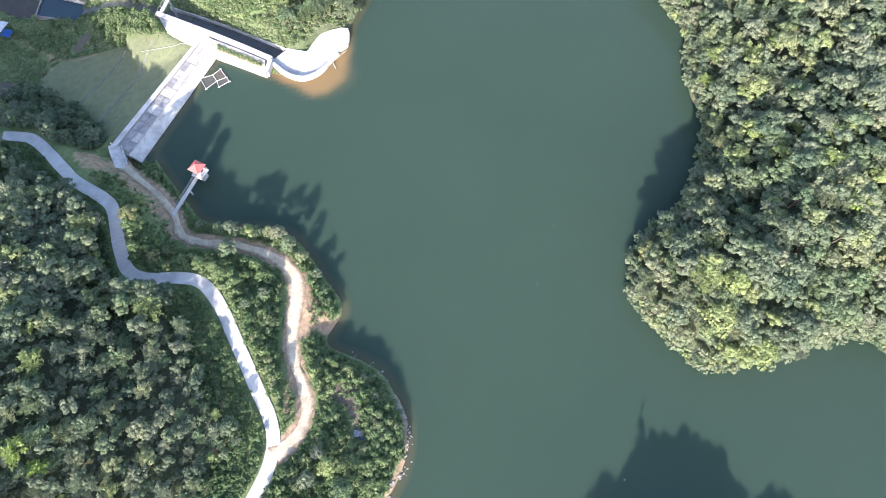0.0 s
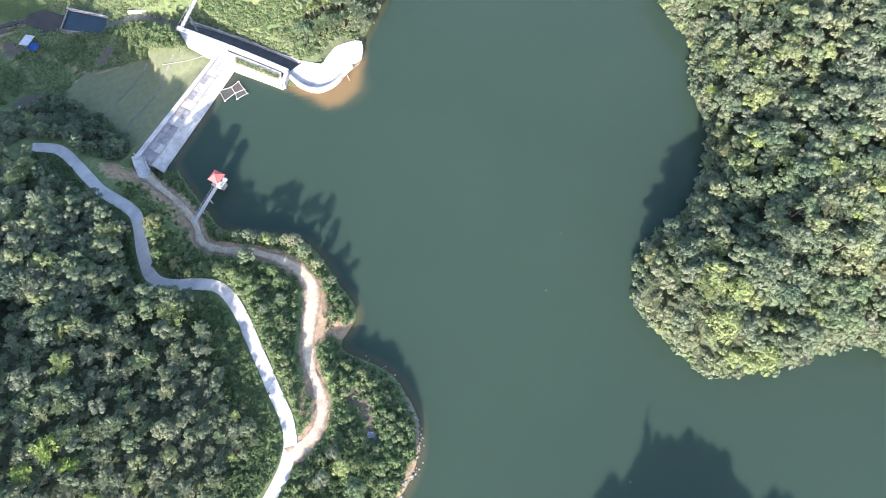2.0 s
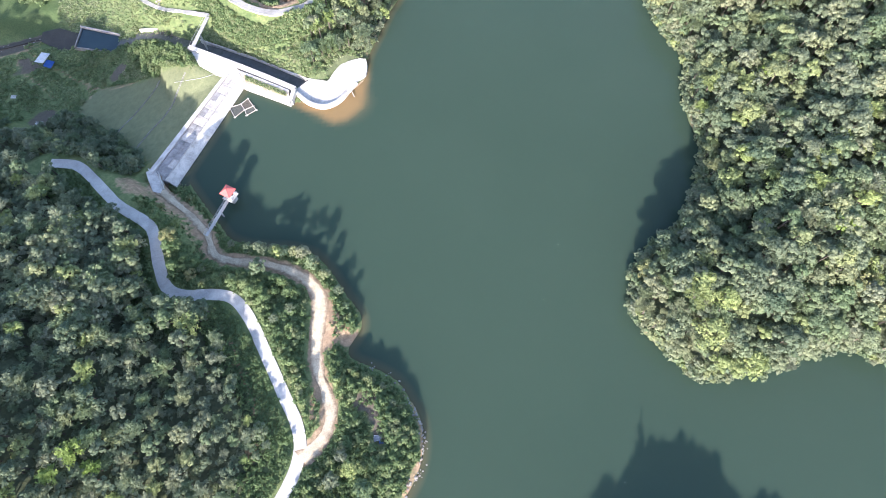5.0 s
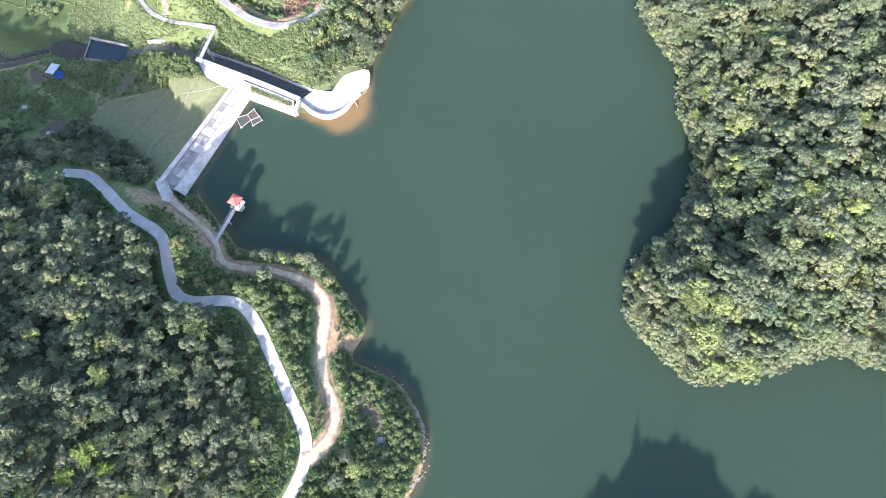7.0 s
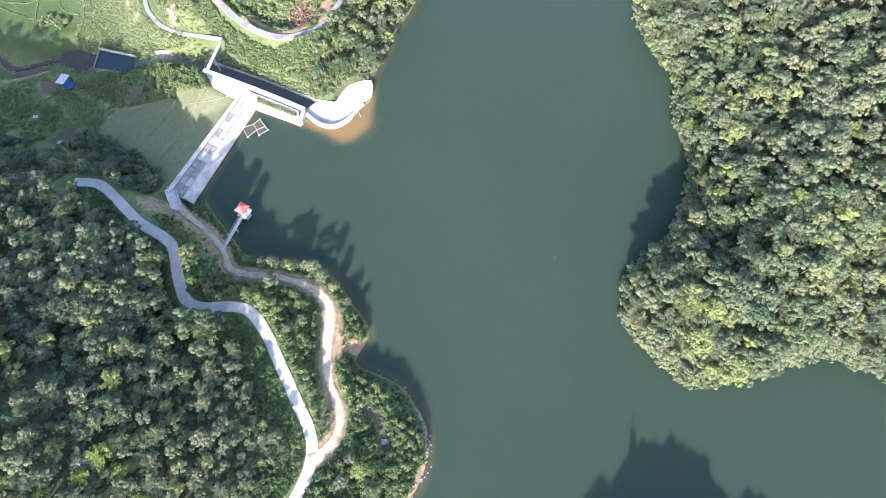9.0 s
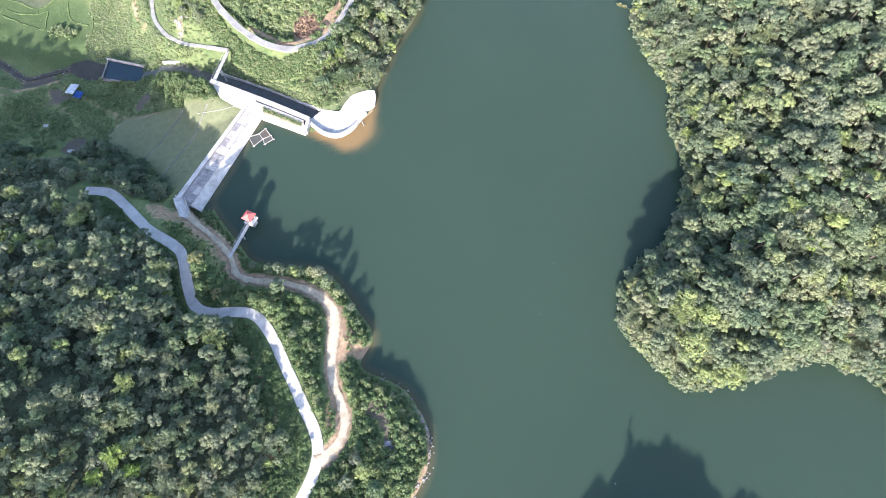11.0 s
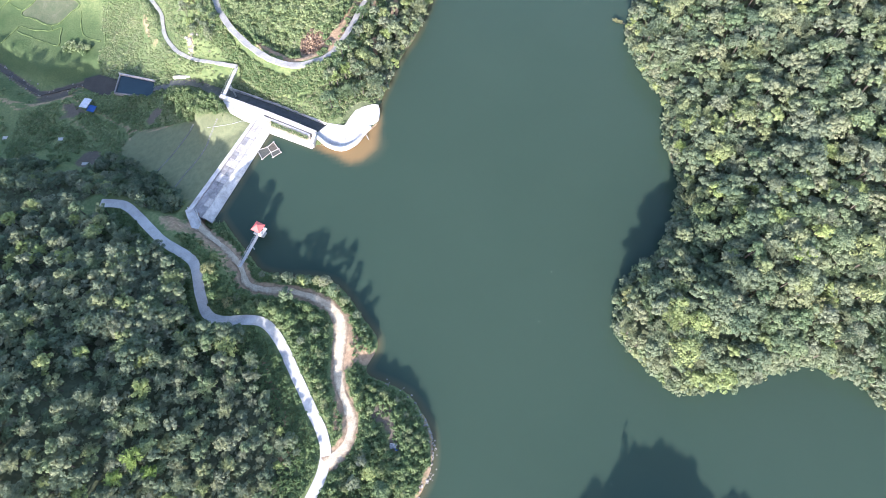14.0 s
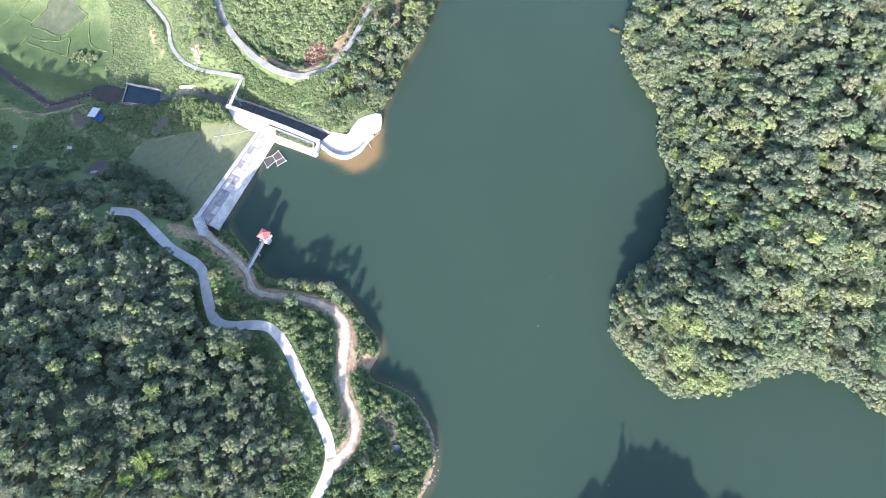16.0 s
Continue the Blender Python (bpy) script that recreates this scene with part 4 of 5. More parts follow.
def soil_at(x, y):
    i = np.clip(np.searchsorted(GX, x), 0, len(GX) - 1)
    j = np.clip(np.searchsorted(GY, y), 0, len(GY) - 1)
    n = j * len(GX) + i
    return np.maximum(soil[n], mud[n])


def shore_scrub(x, y, rng):
    return scrub_ok(x, y, rng) & (x > -82) & (y < 90) & ~inside(x, y, WEST_OF_ROAD) & (near_line(x, y, TRACK)[0] > 3.4) & (rng.uniform(0, 1, len(x)) < 0.9)


stand("shrubs", scatter(-86, -4, -12, 92, 1.3, 31, shore_scrub), SHRUBS, (0.55, 1.35), 32, "bright green shrubs and weeds between road and shore", "shrubs", SHRUB_LEAVES, wood=False)


def north_scrub(x, y, rng):
    return scrub_ok(x, y, rng) & (y > 118) & (x > -112) & (rng.uniform(0, 1, len(x)) < 0.8 + 0.3 * rough_noise(x, y, 8, 4))


stand("hillside_scrub", scatter(-112, 0, 118, 186, 1.7, 33, north_scrub), SHRUBS, (0.4, 1.0), 34, "sunlit yellow-green scrub on the slope above the spillway", "shrubs", DRY_LEAVES, wood=False, flat=0.5)


def verge(x, y, rng):
    h, west, _, _ = land(x, y)
    gap = near_line(x, y, ROAD)[0] - 1.7
    return (west > 1) & inside(x, y, WEST_OF_ROAD) & (gap > 0.2) & (gap < 9) & (x > -112) & (rng.uniform(0, 1, len(x)) < 0.9)


stand("verge_weeds", scatter(-112, -32, -12, 95, 0.95, 35, verge), TUFTS, (0.6, 1.5), 36, "green weeds and grass on the road verge", "weeds", SHRUB_LEAVES, tint=(0.0, 0.45), wood=False)


def loop_ok(x, y, rng):
    return (land(x, y)[1] > 1) & (near_line(x, y, LOOP)[0] > 4.5) & (y > 150 + 0.25 * np.abs(x + 52)) & (x > -84) & (x < -28) & (spot(x, y, -45.5, 147.5, 6, 6.5) < 0.3)


stand("hilltop_bushes", scatter(-90, -20, 146, 200, 1.9, 37, loop_ok), SHRUBS, (1.0, 2.0), 38, "sunlit green bushes on the hill inside the road bend", "bushes", DRY_LEAVES, tint=(0.0, 0.8), wood=False, flat=0.75)


def slope_bush(x, y, rng):
    return scrub_ok(x, y, rng) & (y > 120) & (x > -108) & (x < -26) & (y < 170) & (rough_noise(x, y, 7, 41) > 0.1)


stand("slope_bushes", scatter(-108, -26, 120, 170, 2.6, 93, slope_bush), BUSHY, (0.2, 0.42), 94, "fresh green bushes scattered over the grassy slope", "bushes", SHRUB_LEAVES, tint=(0.3, 1.0), wood=False)


def slope_grass(x, y, rng):
    return scrub_ok(x, y, rng) & (y > 116) & (x > -112) & (x < -24) & (y < 168) & (rng.uniform(0, 1, len(x)) < 0.85)


stand("slope_grass", scatter(-112, -24, 116, 170, 0.95, 51, slope_grass), TUFTS, (0.6, 1.4), 52, "tall yellow-green grass on the slope above the spillway", "grass", DRY_LEAVES, tint=(0.2, 1.0), low=-0.12, wood=False, flat=0.55)


def loop_verge(x, y, rng):
    far = near_line(x, y, LOOP)[0]
    return (far > 1.35) & (far < 7) & (y < 190) & (land(x, y)[1] > 1) & (soil_at(x, y) < 0.4) & (near_line(x, y, CHANNEL)[0] > 4.4) & (near_line(x, y, LANE)[0] > 1.2)


stand("road_bank_grass", scatter(-95, -20, 128, 190, 0.78, 71, loop_verge), TUFTS, (0.8, 1.5), 72, "tall grass on the bank of the upper road", "grass", SHRUB_LEAVES, tint=(0.3, 1.0), low=-0.3, wood=False)


def loop_bushes(x, y, rng):
    far = near_line(x, y, LOOP)[0]
    return loop_verge(x, y, rng) & (far > 1.9) & (rng.uniform(0, 1, len(x)) < 0.7)


stand("road_bank_bushes", scatter(-95, -20, 128, 182, 1.7, 97, loop_bushes), SHRUBS, (0.5, 1.1), 98, "leafy bushes on the bank of the upper road", "bushes", SHRUB_LEAVES, tint=(0.2, 1.0), low=-0.2, wood=False, flat=0.7)


def bank_trees(x, y, rng):
    return scrub_ok(x, y, rng) & (x > -75) & (y < 68) & (y > -6) & ~inside(x, y, WEST_OF_ROAD) & (land(x, y)[1] < 9) & (way_gap(x, y) > 1.8)


bx, by = scatter(-75, -6, -6, 68, 2.3, 53, bank_trees)
upper = by > 50
stand("bank_trees", (bx[upper], by[upper]), BUSHY, (0.7, 1.1), 60, "bushy green trees overhanging the shaded lake bank", "trees", LEAVES, wood=False)
stand("bank_bushes", (bx[~upper], by[~upper]), BUSHY, (0.24, 0.46), 61, "leafy green bushes on the sunny lake bank", "bushes", SHRUB_LEAVES, wood=False)


def shore_grass(x, y, rng):
    return (land(x, y)[1] > 0.6) & (x > -80) & (y < 84) & ~inside(x, y, WEST_OF_ROAD) & (near_line(x, y, ROAD)[0] > 1.75) & (near_line(x, y, TRACK)[0] > 2.2) & (rng.uniform(0, 1, len(x)) < 0.9 - 0.8 * np.minimum(soil_at(x, y), 1))


stand("shore_grass", scatter(-84, -4, -12, 86, 0.85, 63, shore_grass), TUFTS, (0.5, 1.3), 64, "fresh green grass and weeds between road and lake", "grass", SHRUB_LEAVES, tint=(0.2, 0.9), wood=False)


def strip_trees(x, y, rng):
    return scrub_ok(x, y, rng) & (x > -76) & (x < -34) & (y > 46) & ~inside(x, y, WEST_OF_ROAD) & (way_gap(x, y) > 1.9) & (land(x, y)[1] > 7)


tx, ty = scatter(-76, -34, 46, 82, 3.0, 57, strip_trees)
stand("slope_trees", (tx, ty), BUSHY, (0.5, 0.85), 62, "small bushy trees on the slope between road and track", "trees", SHRUB_LEAVES, tint=(0.1, 0.8), wood=False)


def weedy(x, y, rng):
    return (land(x, y)[1] > 5) & (x < -99) & (x > -145.5 + 1.8 * rough_noise(x, y, 4, 37)) & (y > 158) & (y < 214) & (way_gap(x, y) > 0.6) & (soil_at(x, y) < 0.4) & (rng.uniform(0, 1, len(x)) < 0.85 + 0.4 * rough_noise(x, y, 6, 14))


stand("field_weeds", scatter(-146, -99, 158, 214, 0.95, 58, weedy), TUFTS, (0.7, 1.35), 59, "pale green cane and weeds on the fallow terraces", "weeds", CANE_LEAVES, wood=False, flat=0.45)


# ---- spillway ----
def prism(points, z, thick, bm=None, bevel=0.04):
    """A slab over a plan polygon; z is one height or one for each point."""
    bm = bm or bmesh.new()
    zs = z if isinstance(z, (list, tuple)) else [z] * len(points)
    top = [bm.verts.new((x, y, h)) for (x, y), h in zip(points, zs)]
    low = [bm.verts.new((x, y, min(zs) - thick)) for (x, y), h in zip(points, zs)]
    n = len(points)
    made = [bm.faces.new(top), bm.faces.new(low[::-1])]
    for i in range(n):
        made.append(bm.faces.new((top[i], low[i], low[(i + 1) % n], top[(i + 1) % n])))
    if bevel:
        bmesh.ops.bevel(bm, geom=list(made[0].edges), offset=bevel, segments=1, affect="EDGES")
    return bm


def wall_bm(points, width, thick, bm=None):
    """A wall along a plan line; each point has its own top height."""
    bm = bm or bmesh.new()
    p = np.array(points, dtype=float)
    d = np.gradient(p[:, :2], axis=0)
    d /= np.linalg.norm(d, axis=1)[:, None]
    side = np.stack([-d[:, 1], d[:, 0]], 1) * width / 2
    rings = []
    for (x, y, z), (sx_, sy_) in zip(p, side):
        c = 0.06
        f = 1 - 2 * c / width
        rings.append([bm.verts.new(q) for q in ((x + sx_, y + sy_, z - thick), (x + sx_, y + sy_, z - c), (x + sx_ * f, y + sy_ * f, z), (x - sx_ * f, y - sy_ * f, z), (x - sx_, y - sy_, z - c), (x - sx_, y - sy_, z - thick))])
    for a, b in zip(rings[:-1], rings[1:]):
        for i in range(6):
            bm.faces.new((a[i], b[i], b[(i + 1) % 6], a[(i + 1) % 6]))
    bm.faces.new(rings[0])
    bm.faces.new(rings[-1][::-1])
    return bm


spillway = tagged(empty("spillway", -60, 124, 0.0), "white concrete spillway with a walled channel beside the dam", "spillway", kind="structure")
spill_base = spillway.matrix_basis.inverted()


def at_spillway(name, bm, material, label=""):
    ob = part(name, bm, material, spillway, label)
    ob.matrix_parent_inverse = spill_base
    return ob


at_spillway("deck", prism([(-78.2, 131.2), (-70.0, 127.4), (-63.0, 124.0), (-59.9, 117.2), (-66.5, 121.0), (-69.6, 121.9), (-75.0, 125.6)], 2.35, 3.0), CONCRETE)
at_spillway("channel_wall", wall_bm([(-79.0, 132.6, 2.75), (-70.6, 128.6, 2.75), (-62.0, 124.4, 2.7), (-53.0, 119.8, 2.6), (-44.4, 115.2, 2.4)], 1.5, 10.0), CONCRETE)
at_spillway("inner_kerb", wall_bm([(-62.6, 122.7, 2.36), (-54.0, 118.4, 2.33), (-46.2, 114.3, 2.3)], 0.7, 2.5), CONCRETE)
at_spillway("lake_wall", wall_bm([(-60.3, 117.6, 2.3), (-52.6, 114.0, 2.25), (-45.4, 110.5, 2.2)], 1.1, 5.0), CONCRETE)
at_spillway("end_pier", wall_bm([(-45.5, 110.7, 2.35), (-44.6, 114.9, 2.35)], 1.2, 5.0), CONCRETE)
at_spillway("planting_bed", prism([(-62.2, 122.6), (-46.2, 114.4), (-45.6, 111.0), (-60.4, 118.0)], 2.27, 2.0), DIRT)
at_spillway("north_wall", wall_bm([(-79.5, 142.5, -4.4), (-70.0, 136.4, -1.9), (-59.0, 130.6, -0.8), (-47.5, 124.0, -0.1), (-41.0, 120.2, 0.7), (-35.0, 118.6, 1.0)], 0.4, 9.0), CONCRETE)
bm = bmesh.new()
floor_line = [(-33.0, 114.6, 0.45), (-38.0, 114.4, 0.35), (-43.0, 117.4, 0.25), (-43.6, 117.8, -0.8), (-52.0, 122.6, -1.3), (-62.0, 128.2, -2.0), (-72.0, 133.9, -3.0), (-82.0, 141.0, -6.4)]
rows = []
for j, (x, y, z) in enumerate(floor_line):
    a, b = floor_line[max(j - 1, 0)], floor_line[min(j + 1, len(floor_line) - 1)]
    d = Vector((b[0] - a[0], b[1] - a[1], 0)).normalized()
    sd = Vector((-d.y, d.x, 0)) * 3.6
    rows.append([bm.verts.new(Vector((x, y, z)) + sd * u) for u in (-1, -0.3, 0.3, 1)])
for a, b in zip(rows[:-1], rows[1:]):
    for i in range(3):
        bm.faces.new((a[i], b[i], b[i + 1], a[i + 1]))
# the floor's near-black colour includes the shade of the south wall
at_spillway("channel_floor", bm, SHADED_WET_CONCRETE, "wet stained channel floor, coloured dark for the wall's shade")

APRON = smooth_line([(-44.6, 116.2), (-40.0, 110.9), (-35.4, 109.2), (-31.2, 111.2), (-28.3, 115.4), (-25.6, 118.6), (-22.9, 121.0), (-23.0, 126.8), (-27.5, 126.4), (-31.0, 124.8), (-33.5, 121.2), (-35.2, 118.7), (-40.5, 119.8)], 1.6)
at_spillway("apron", prism([(float(x), float(y)) for x, y in APRON], [0.45 + 0.09 * max(0.0, float(y) - 116) for x, y in APRON], 1.6), CONCRETE)
at_spillway("apron_wall", wall_bm([(float(x), float(y), 1.35 - 0.35 * float(ease(x, -31, -26))) for x, y in smooth_line([(-44.2, 114.6), (-40.2, 110.8), (-35.4, 109.1), (-31.0, 111.1), (-28.0, 115.2), (-25.8, 118.0)], 1.2)], 1.0, 2.4), CONCRETE)
at_spillway("debris_bar", rod((-27.6, 115.8, 0.6), (-26.4, 112.9, 0.25), 0.14), BAMBOO, "pale bar lying on the silt")


def footbridge():
    a, b = Vector((-77.9, 132.4, 2.55)), Vector((-74.9, 145.6, 2.2))
    top = tagged(empty("footbridge", a.x, a.y, a.z), "narrow pale concrete footbridge over the spillway channel", "footbridge")
    d = b - a
    bar = bmesh.new()
    wall_bm([(0, 0, 0), (d.x / 2, d.y / 2, d.z / 2 + 0.06), (d.x, d.y, d.z)], 1.25, 0.28, bar)
    part("deck", bar, CONCRETE, top)
    side = Vector((d.y, -d.x, 0)).normalized() * 0.56
    for sgn in (1, -1):
        for k in range(7):
            p = d * (k / 6) + side * sgn
            part("post", rod(p, p + Vector((0, 0, 0.95)), 0.04, sides=6), STEEL, top)
        part("handrail", rod(side * sgn + Vector((0, 0, 0.95)), d + side * sgn + Vector((0, 0, 0.95)), 0.035, sides=6), STEEL, top)
    m = d * 0.45
    part("pillar", box(0.5, 0.5, 8.3, m.x, m.y, -8.5, 0.04), CONCRETE, top)
    return top


footbridge()


# ---- intake tower in the lake, with its gangway ----
def intake_tower():
    top = tagged(empty("intake_tower", -59.6, 78.1, 0.0, -28), "white intake tower with a red hipped roof standing in the lake", "tower")
    part("shaft", box(1.9, 1.9, 9.0, 0, 0, -6.4, 0.06), CONCRETE, top)
    part("platform", box(3.1, 3.3, 0.22, 0.05, -0.1, 2.5, 0.04), CONCRETE, top)
    walls = part("walls", box(2.2, 2.2, 2.0, -0.1, 0.1, 2.72, 0.03), WHITE_PAINT, top)
    part("door", box(0.75, 0.06, 1.75, -0.35, -1.02, 2.74, 0.02), STEEL, walls, "grey metal door")
    # solid panel, coloured dark for the shade inside a window opening
    part("window", box(0.06, 0.8, 0.7, 1.02, 0.1, 3.5, 0.02), OPENING_SHADE, walls, "dark panel standing for the shaded window opening")
    part("cornice", box(2.9, 2.9, 0.16, -0.1, 0.1, 4.68, 0.03), WHITE_PAINT, top)
    bm = bmesh.new()
    e, rise = 1.62, 1.35
    low = [bm.verts.new((-0.1 + sx * e, 0.1 + sy * e, 4.84)) for sx, sy in ((-1, -1), (1, -1), (1, 1), (-1, 1))]
    lip = [bm.verts.new((v.co.x, v.co.y, 4.94)) for v in low]
    peak = bm.verts.new((-0.1, 0.1, 4.94 + rise))
    bm.faces.new(low[::-1])
    for i in range(4):
        bm.faces.new((low[i], low[(i + 1) % 4], lip[(i + 1) % 4], lip[i]))
        bm.faces.new((lip[i], lip[(i + 1) % 4], peak))
    roof = part("roof", bm, RED_PAINT, top, "red painted hipped roof")
    for sx, sy in ((-1, -1), (1, -1), (1, 1), (-1, 1)):
        part("ridge", rod((-0.1 + sx * e, 0.1 + sy * e, 4.97), (-0.1, 0.1, 4.97 + rise), 0.06, sides=6), RED_PAINT, roof)
    part("winch_box", box(0.9, 0.7, 0.8, 1.0, -1.3, 2.72, 0.03), WHITE_PAINT, top, "white box beside the hut")
    for k, (x, y) in enumerate(((1.5, -1.65), (1.5, 0.0), (1.5, 1.45), (0.0, 1.45), (-1.4, 1.45))):
        part("railing_post", rod((x, y, 2.72), (x, y, 3.6), 0.03, sides=6), STEEL, top)
    part("railing", rod((1.5, -1.65, 3.6), (1.5, 1.45, 3.6), 0.03, sides=6, bm=rod((1.5, 1.45, 3.6), (-1.4, 1.45, 3.6), 0.03, sides=6)), STEEL, top)


def gangway():
    a, b = Vector((-60.3, 76.5, 2.72)), Vector((-64.7, 65.9, 2.85))
    top = tagged(empty("gangway", a.x, a.y, a.z), "narrow grey gangway with railings from shore to tower", "gangway")
    d = b - a
    part("deck", wall_bm([(0, 0, 0), (d.x / 2, d.y / 2, d.z / 2), (d.x, d.y, d.z)], 0.95, 0.22), CONCRETE, top)
    side = Vector((d.y, -d.x, 0)).normalized() * 0.43
    for sgn in (1, -1):
        for k in range(8):
            p = d * (k / 7) + side * sgn
            part("post", rod(p, p + Vector((0, 0, 0.9)), 0.03, sides=6), STEEL, top)
        for z in (0.9, 0.5):
            part("handrail", rod(side * sgn + Vector((0, 0, z)), d + side * sgn + Vector((0, 0, z)), 0.025, sides=6), STEEL, top)
    for f in (0.33, 0.66):
        p = d * f
        part("pillar", box(0.35, 0.35, 6.0, p.x, p.y, -6.2, 0.03), CONCRETE, top)
    p = d * 0.55 + side
    part("gauge_arm", box(0.9, 0.18, 0.12, p.x + 0.5, p.y - 0.2, 0.05, 0.02, -30), STEEL, top)


intake_tower()
gangway()

# ramp and low wall where the track meets the dam
tagged(part("ramp", prism([(-84.6, 86.8), (-82.2, 87.6), (-80.9, 85.4), (-79.0, 81.2), (-79.4, 79.8), (-81.6, 80.4), (-83.6, 84.4)], [2.5, 2.5, 2.42, 2.36, 2.34, 2.34, 2.44], 1.2), CONCRETE), "pale concrete ramp at the end of the dam", "ramp", kind="structure")
tagged(part("low_wall", wall_bm([(-81.0, 86.6, 2.95), (-79.9, 84.0, 2.9), (-78.5, 80.9, 2.85)], 0.28, 2.2), CONCRETE), "low pale concrete wall beside the ramp", "wall", kind="structure")


# ---- fish cage ----
def fish_cage():
    top = tagged(empty("fish_cage", -60.5, 110.0, 0.0), "floating fish cage of pale poles with netted cells", "raft")
    pts = {"l": (-64.4, 110.3), "j": (-61.1, 111.5), "t": (-59.2, 113.5), "q": (-57.2, 110.6), "r": (-56.2, 109.1), "b": (-58.9, 107.2), "m": (-59.7, 109.3), "c": (-62.4, 106.6)}
    at = {k: Vector((x + 60.5, y - 110.0, 0.16)) for k, (x, y) in pts.items()}
    for a, b in ("lj", "jm", "mc", "cl", "jt", "tq", "qm", "qr", "rb", "bm"):
        u = (at[b] - at[a]).normalized() * 0.25
        part("pole", rod(at[a] - u, at[b] + u, 0.13, sides=8), BAMBOO, top)
    for k in at:
        p = at[k]
        part("float", rod(p + Vector((-0.28, 0, -0.1)), p + Vector((0.28, 0.05, -0.1)), 0.2, sides=10), WHITE_PAINT, top, "white plastic float")
    for cell, z in (("ljmc", 0.03), ("jtqm", 0.06), ("mqrb", 0.03)):
        bm = bmesh.new()
        n = 6
        c = [at[k] for k in cell]
        grid = [[bm.verts.new(Vector(((c[0] * (1 - u) + c[1] * u) * (1 - v) + (c[3] * (1 - u) + c[2] * u) * v).to_2d()).to_3d() + Vector((0, 0, z + 0.05 - 0.05 * math.sin(math.pi * u) * math.sin(math.pi * v)))) for u in np.linspace(0.03, 0.97, n)] for v in np.linspace(0.03, 0.97, n)]
        for i in range(n - 1):
            for j in range(n - 1):
                bm.faces.new((grid[i][j], grid[i][j + 1], grid[i + 1][j + 1], grid[i + 1][j]))
        part("net", bm, BARK if cell == "jtqm" else NET, top, "brown feed-stained net" if cell == "jtqm" else "dark net")


fish_cage()


# ---- below the dam: drains, pond, shed, fields ----
def ground_z(x, y):
    return float(land([x], [y])[0][0])


def face_z(s):
    return float(-27.5 + np.logaddexp(0, (2.0 - 0.40 * s + 27.5) / 4.0) * 4.0)


for s, a0, a1 in ((13.7, 6.0, 35.5), (27.3, 11.0, 34.0)):
    drain = tagged(empty("drain", *on_crest(a0, -s), 0.0), "narrow weathered concrete drain along the grassy dam face", "drain", "drains on the dam face")
    base = drain.matrix_basis.inverted()
    n = int((a1 - a0) / 2.4)
    for k in range(n):
        a = a0 + (a1 - a0) * k / n
        m = CONCRETE if k == n - 1 and s > 20 else CONCRETE_OLD
        for off in (-0.2, 0.2):
            p, q = on_crest(a, -s - off), on_crest(a + (a1 - a0) / n - 0.06, -s - off)
            ob = part("segment", wall_bm([(*p, ground_z(*p) + 0.12), (*q, ground_z(*q) + 0.12)], 0.13, 0.6), m, drain)
            ob.matrix_parent_inverse = base
PIPE = [(-84.0, 122.6), (-79.8, 121.7), (-73.8, 121.3), (-68.6, 121.6)]
pipe_line = smooth_line([(x, y, 0.0) for x, y in PIPE], 1.5)
pipe_line[:, 2] = land(pipe_line[:, 0], pipe_line[:, 1])[0] + 0.4
pipe_bm = bmesh.new()
for p, q in zip(pipe_line[:-1], pipe_line[1:]):
    rod(p, q, 0.05, sides=8, bm=pipe_bm)
tagged(part("pipe", pipe_bm, STEEL), "long pale pipe lying across the grassy dam face", "pipe")

POND = [(-133.4, 166.0), (-118.2, 161.4), (-117.2, 153.8), (-133.8, 157.2)]
pond = tagged(empty("pond", -125, 160, -21.0), "rectangular dark pond with concrete walls below the dam", "pond", kind="structure")
pond_base = pond.matrix_basis.inverted()
pond_water = Mat("dark_pond_water", 0.22, 0.25)
pond_water.color(pond_water.ramp(pond_water.noise(0.15, 3.0), [(0.3, (0.014, 0.030, 0.040)), (0.7, (0.020, 0.040, 0.050))]))
pond_water.bump(pond_water.noise(2.0, 2.0), 0.08, 0.05)
for name, bm, m in (("surface", prism(POND, -21.1, 0.4, bevel=0), pond_water.m), ("north_kerb", wall_bm([(-134.0, 166.5, -20.2), (-118.0, 161.8, -20.2)], 0.6, 2.5), CONCRETE_MID), ("south_kerb", wall_bm([(-134.4, 156.9, -20.9), (-117.0, 153.4, -20.9)], 0.4, 2.0), CONCRETE_OLD), ("east_kerb", wall_bm([(-118.0, 161.4, -20.4), (-116.9, 153.6, -20.4)], 0.4, 2.0), CONCRETE_OLD), ("weir", wall_bm([(-133.6, 166.2, -20.6), (-134.0, 157.0, -20.6)], 0.5, 2.0), CONCRETE_OLD)):
    ob = part(name, bm, m, pond)
    ob.matrix_parent_inverse = pond_base
for some in (STREAM[(STREAM[:, 0] < -80) & (STREAM[:, 0] > -117.5)], STREAM[(STREAM[:, 0] < -150) & (STREAM[:, 0] > -260)]):
    tagged(ribbon("brook", some, 3.6 if some[0, 0] > -120 else 1.5, SHADED_WET_CONCRETE if some[0, 0] > -120 else BROWN_WATER, 0.1, 0.5, 0.5), "dark brook running out of the spillway", "brook", kind="structure")
wall_run = STREAM[(STREAM[:, 0] < -95) & (STREAM[:, 0] > -109)]
wall_way = np.gradient(wall_run[:, :2], axis=0)
wall_way /= np.linalg.norm(wall_way, axis=1)[:, None]
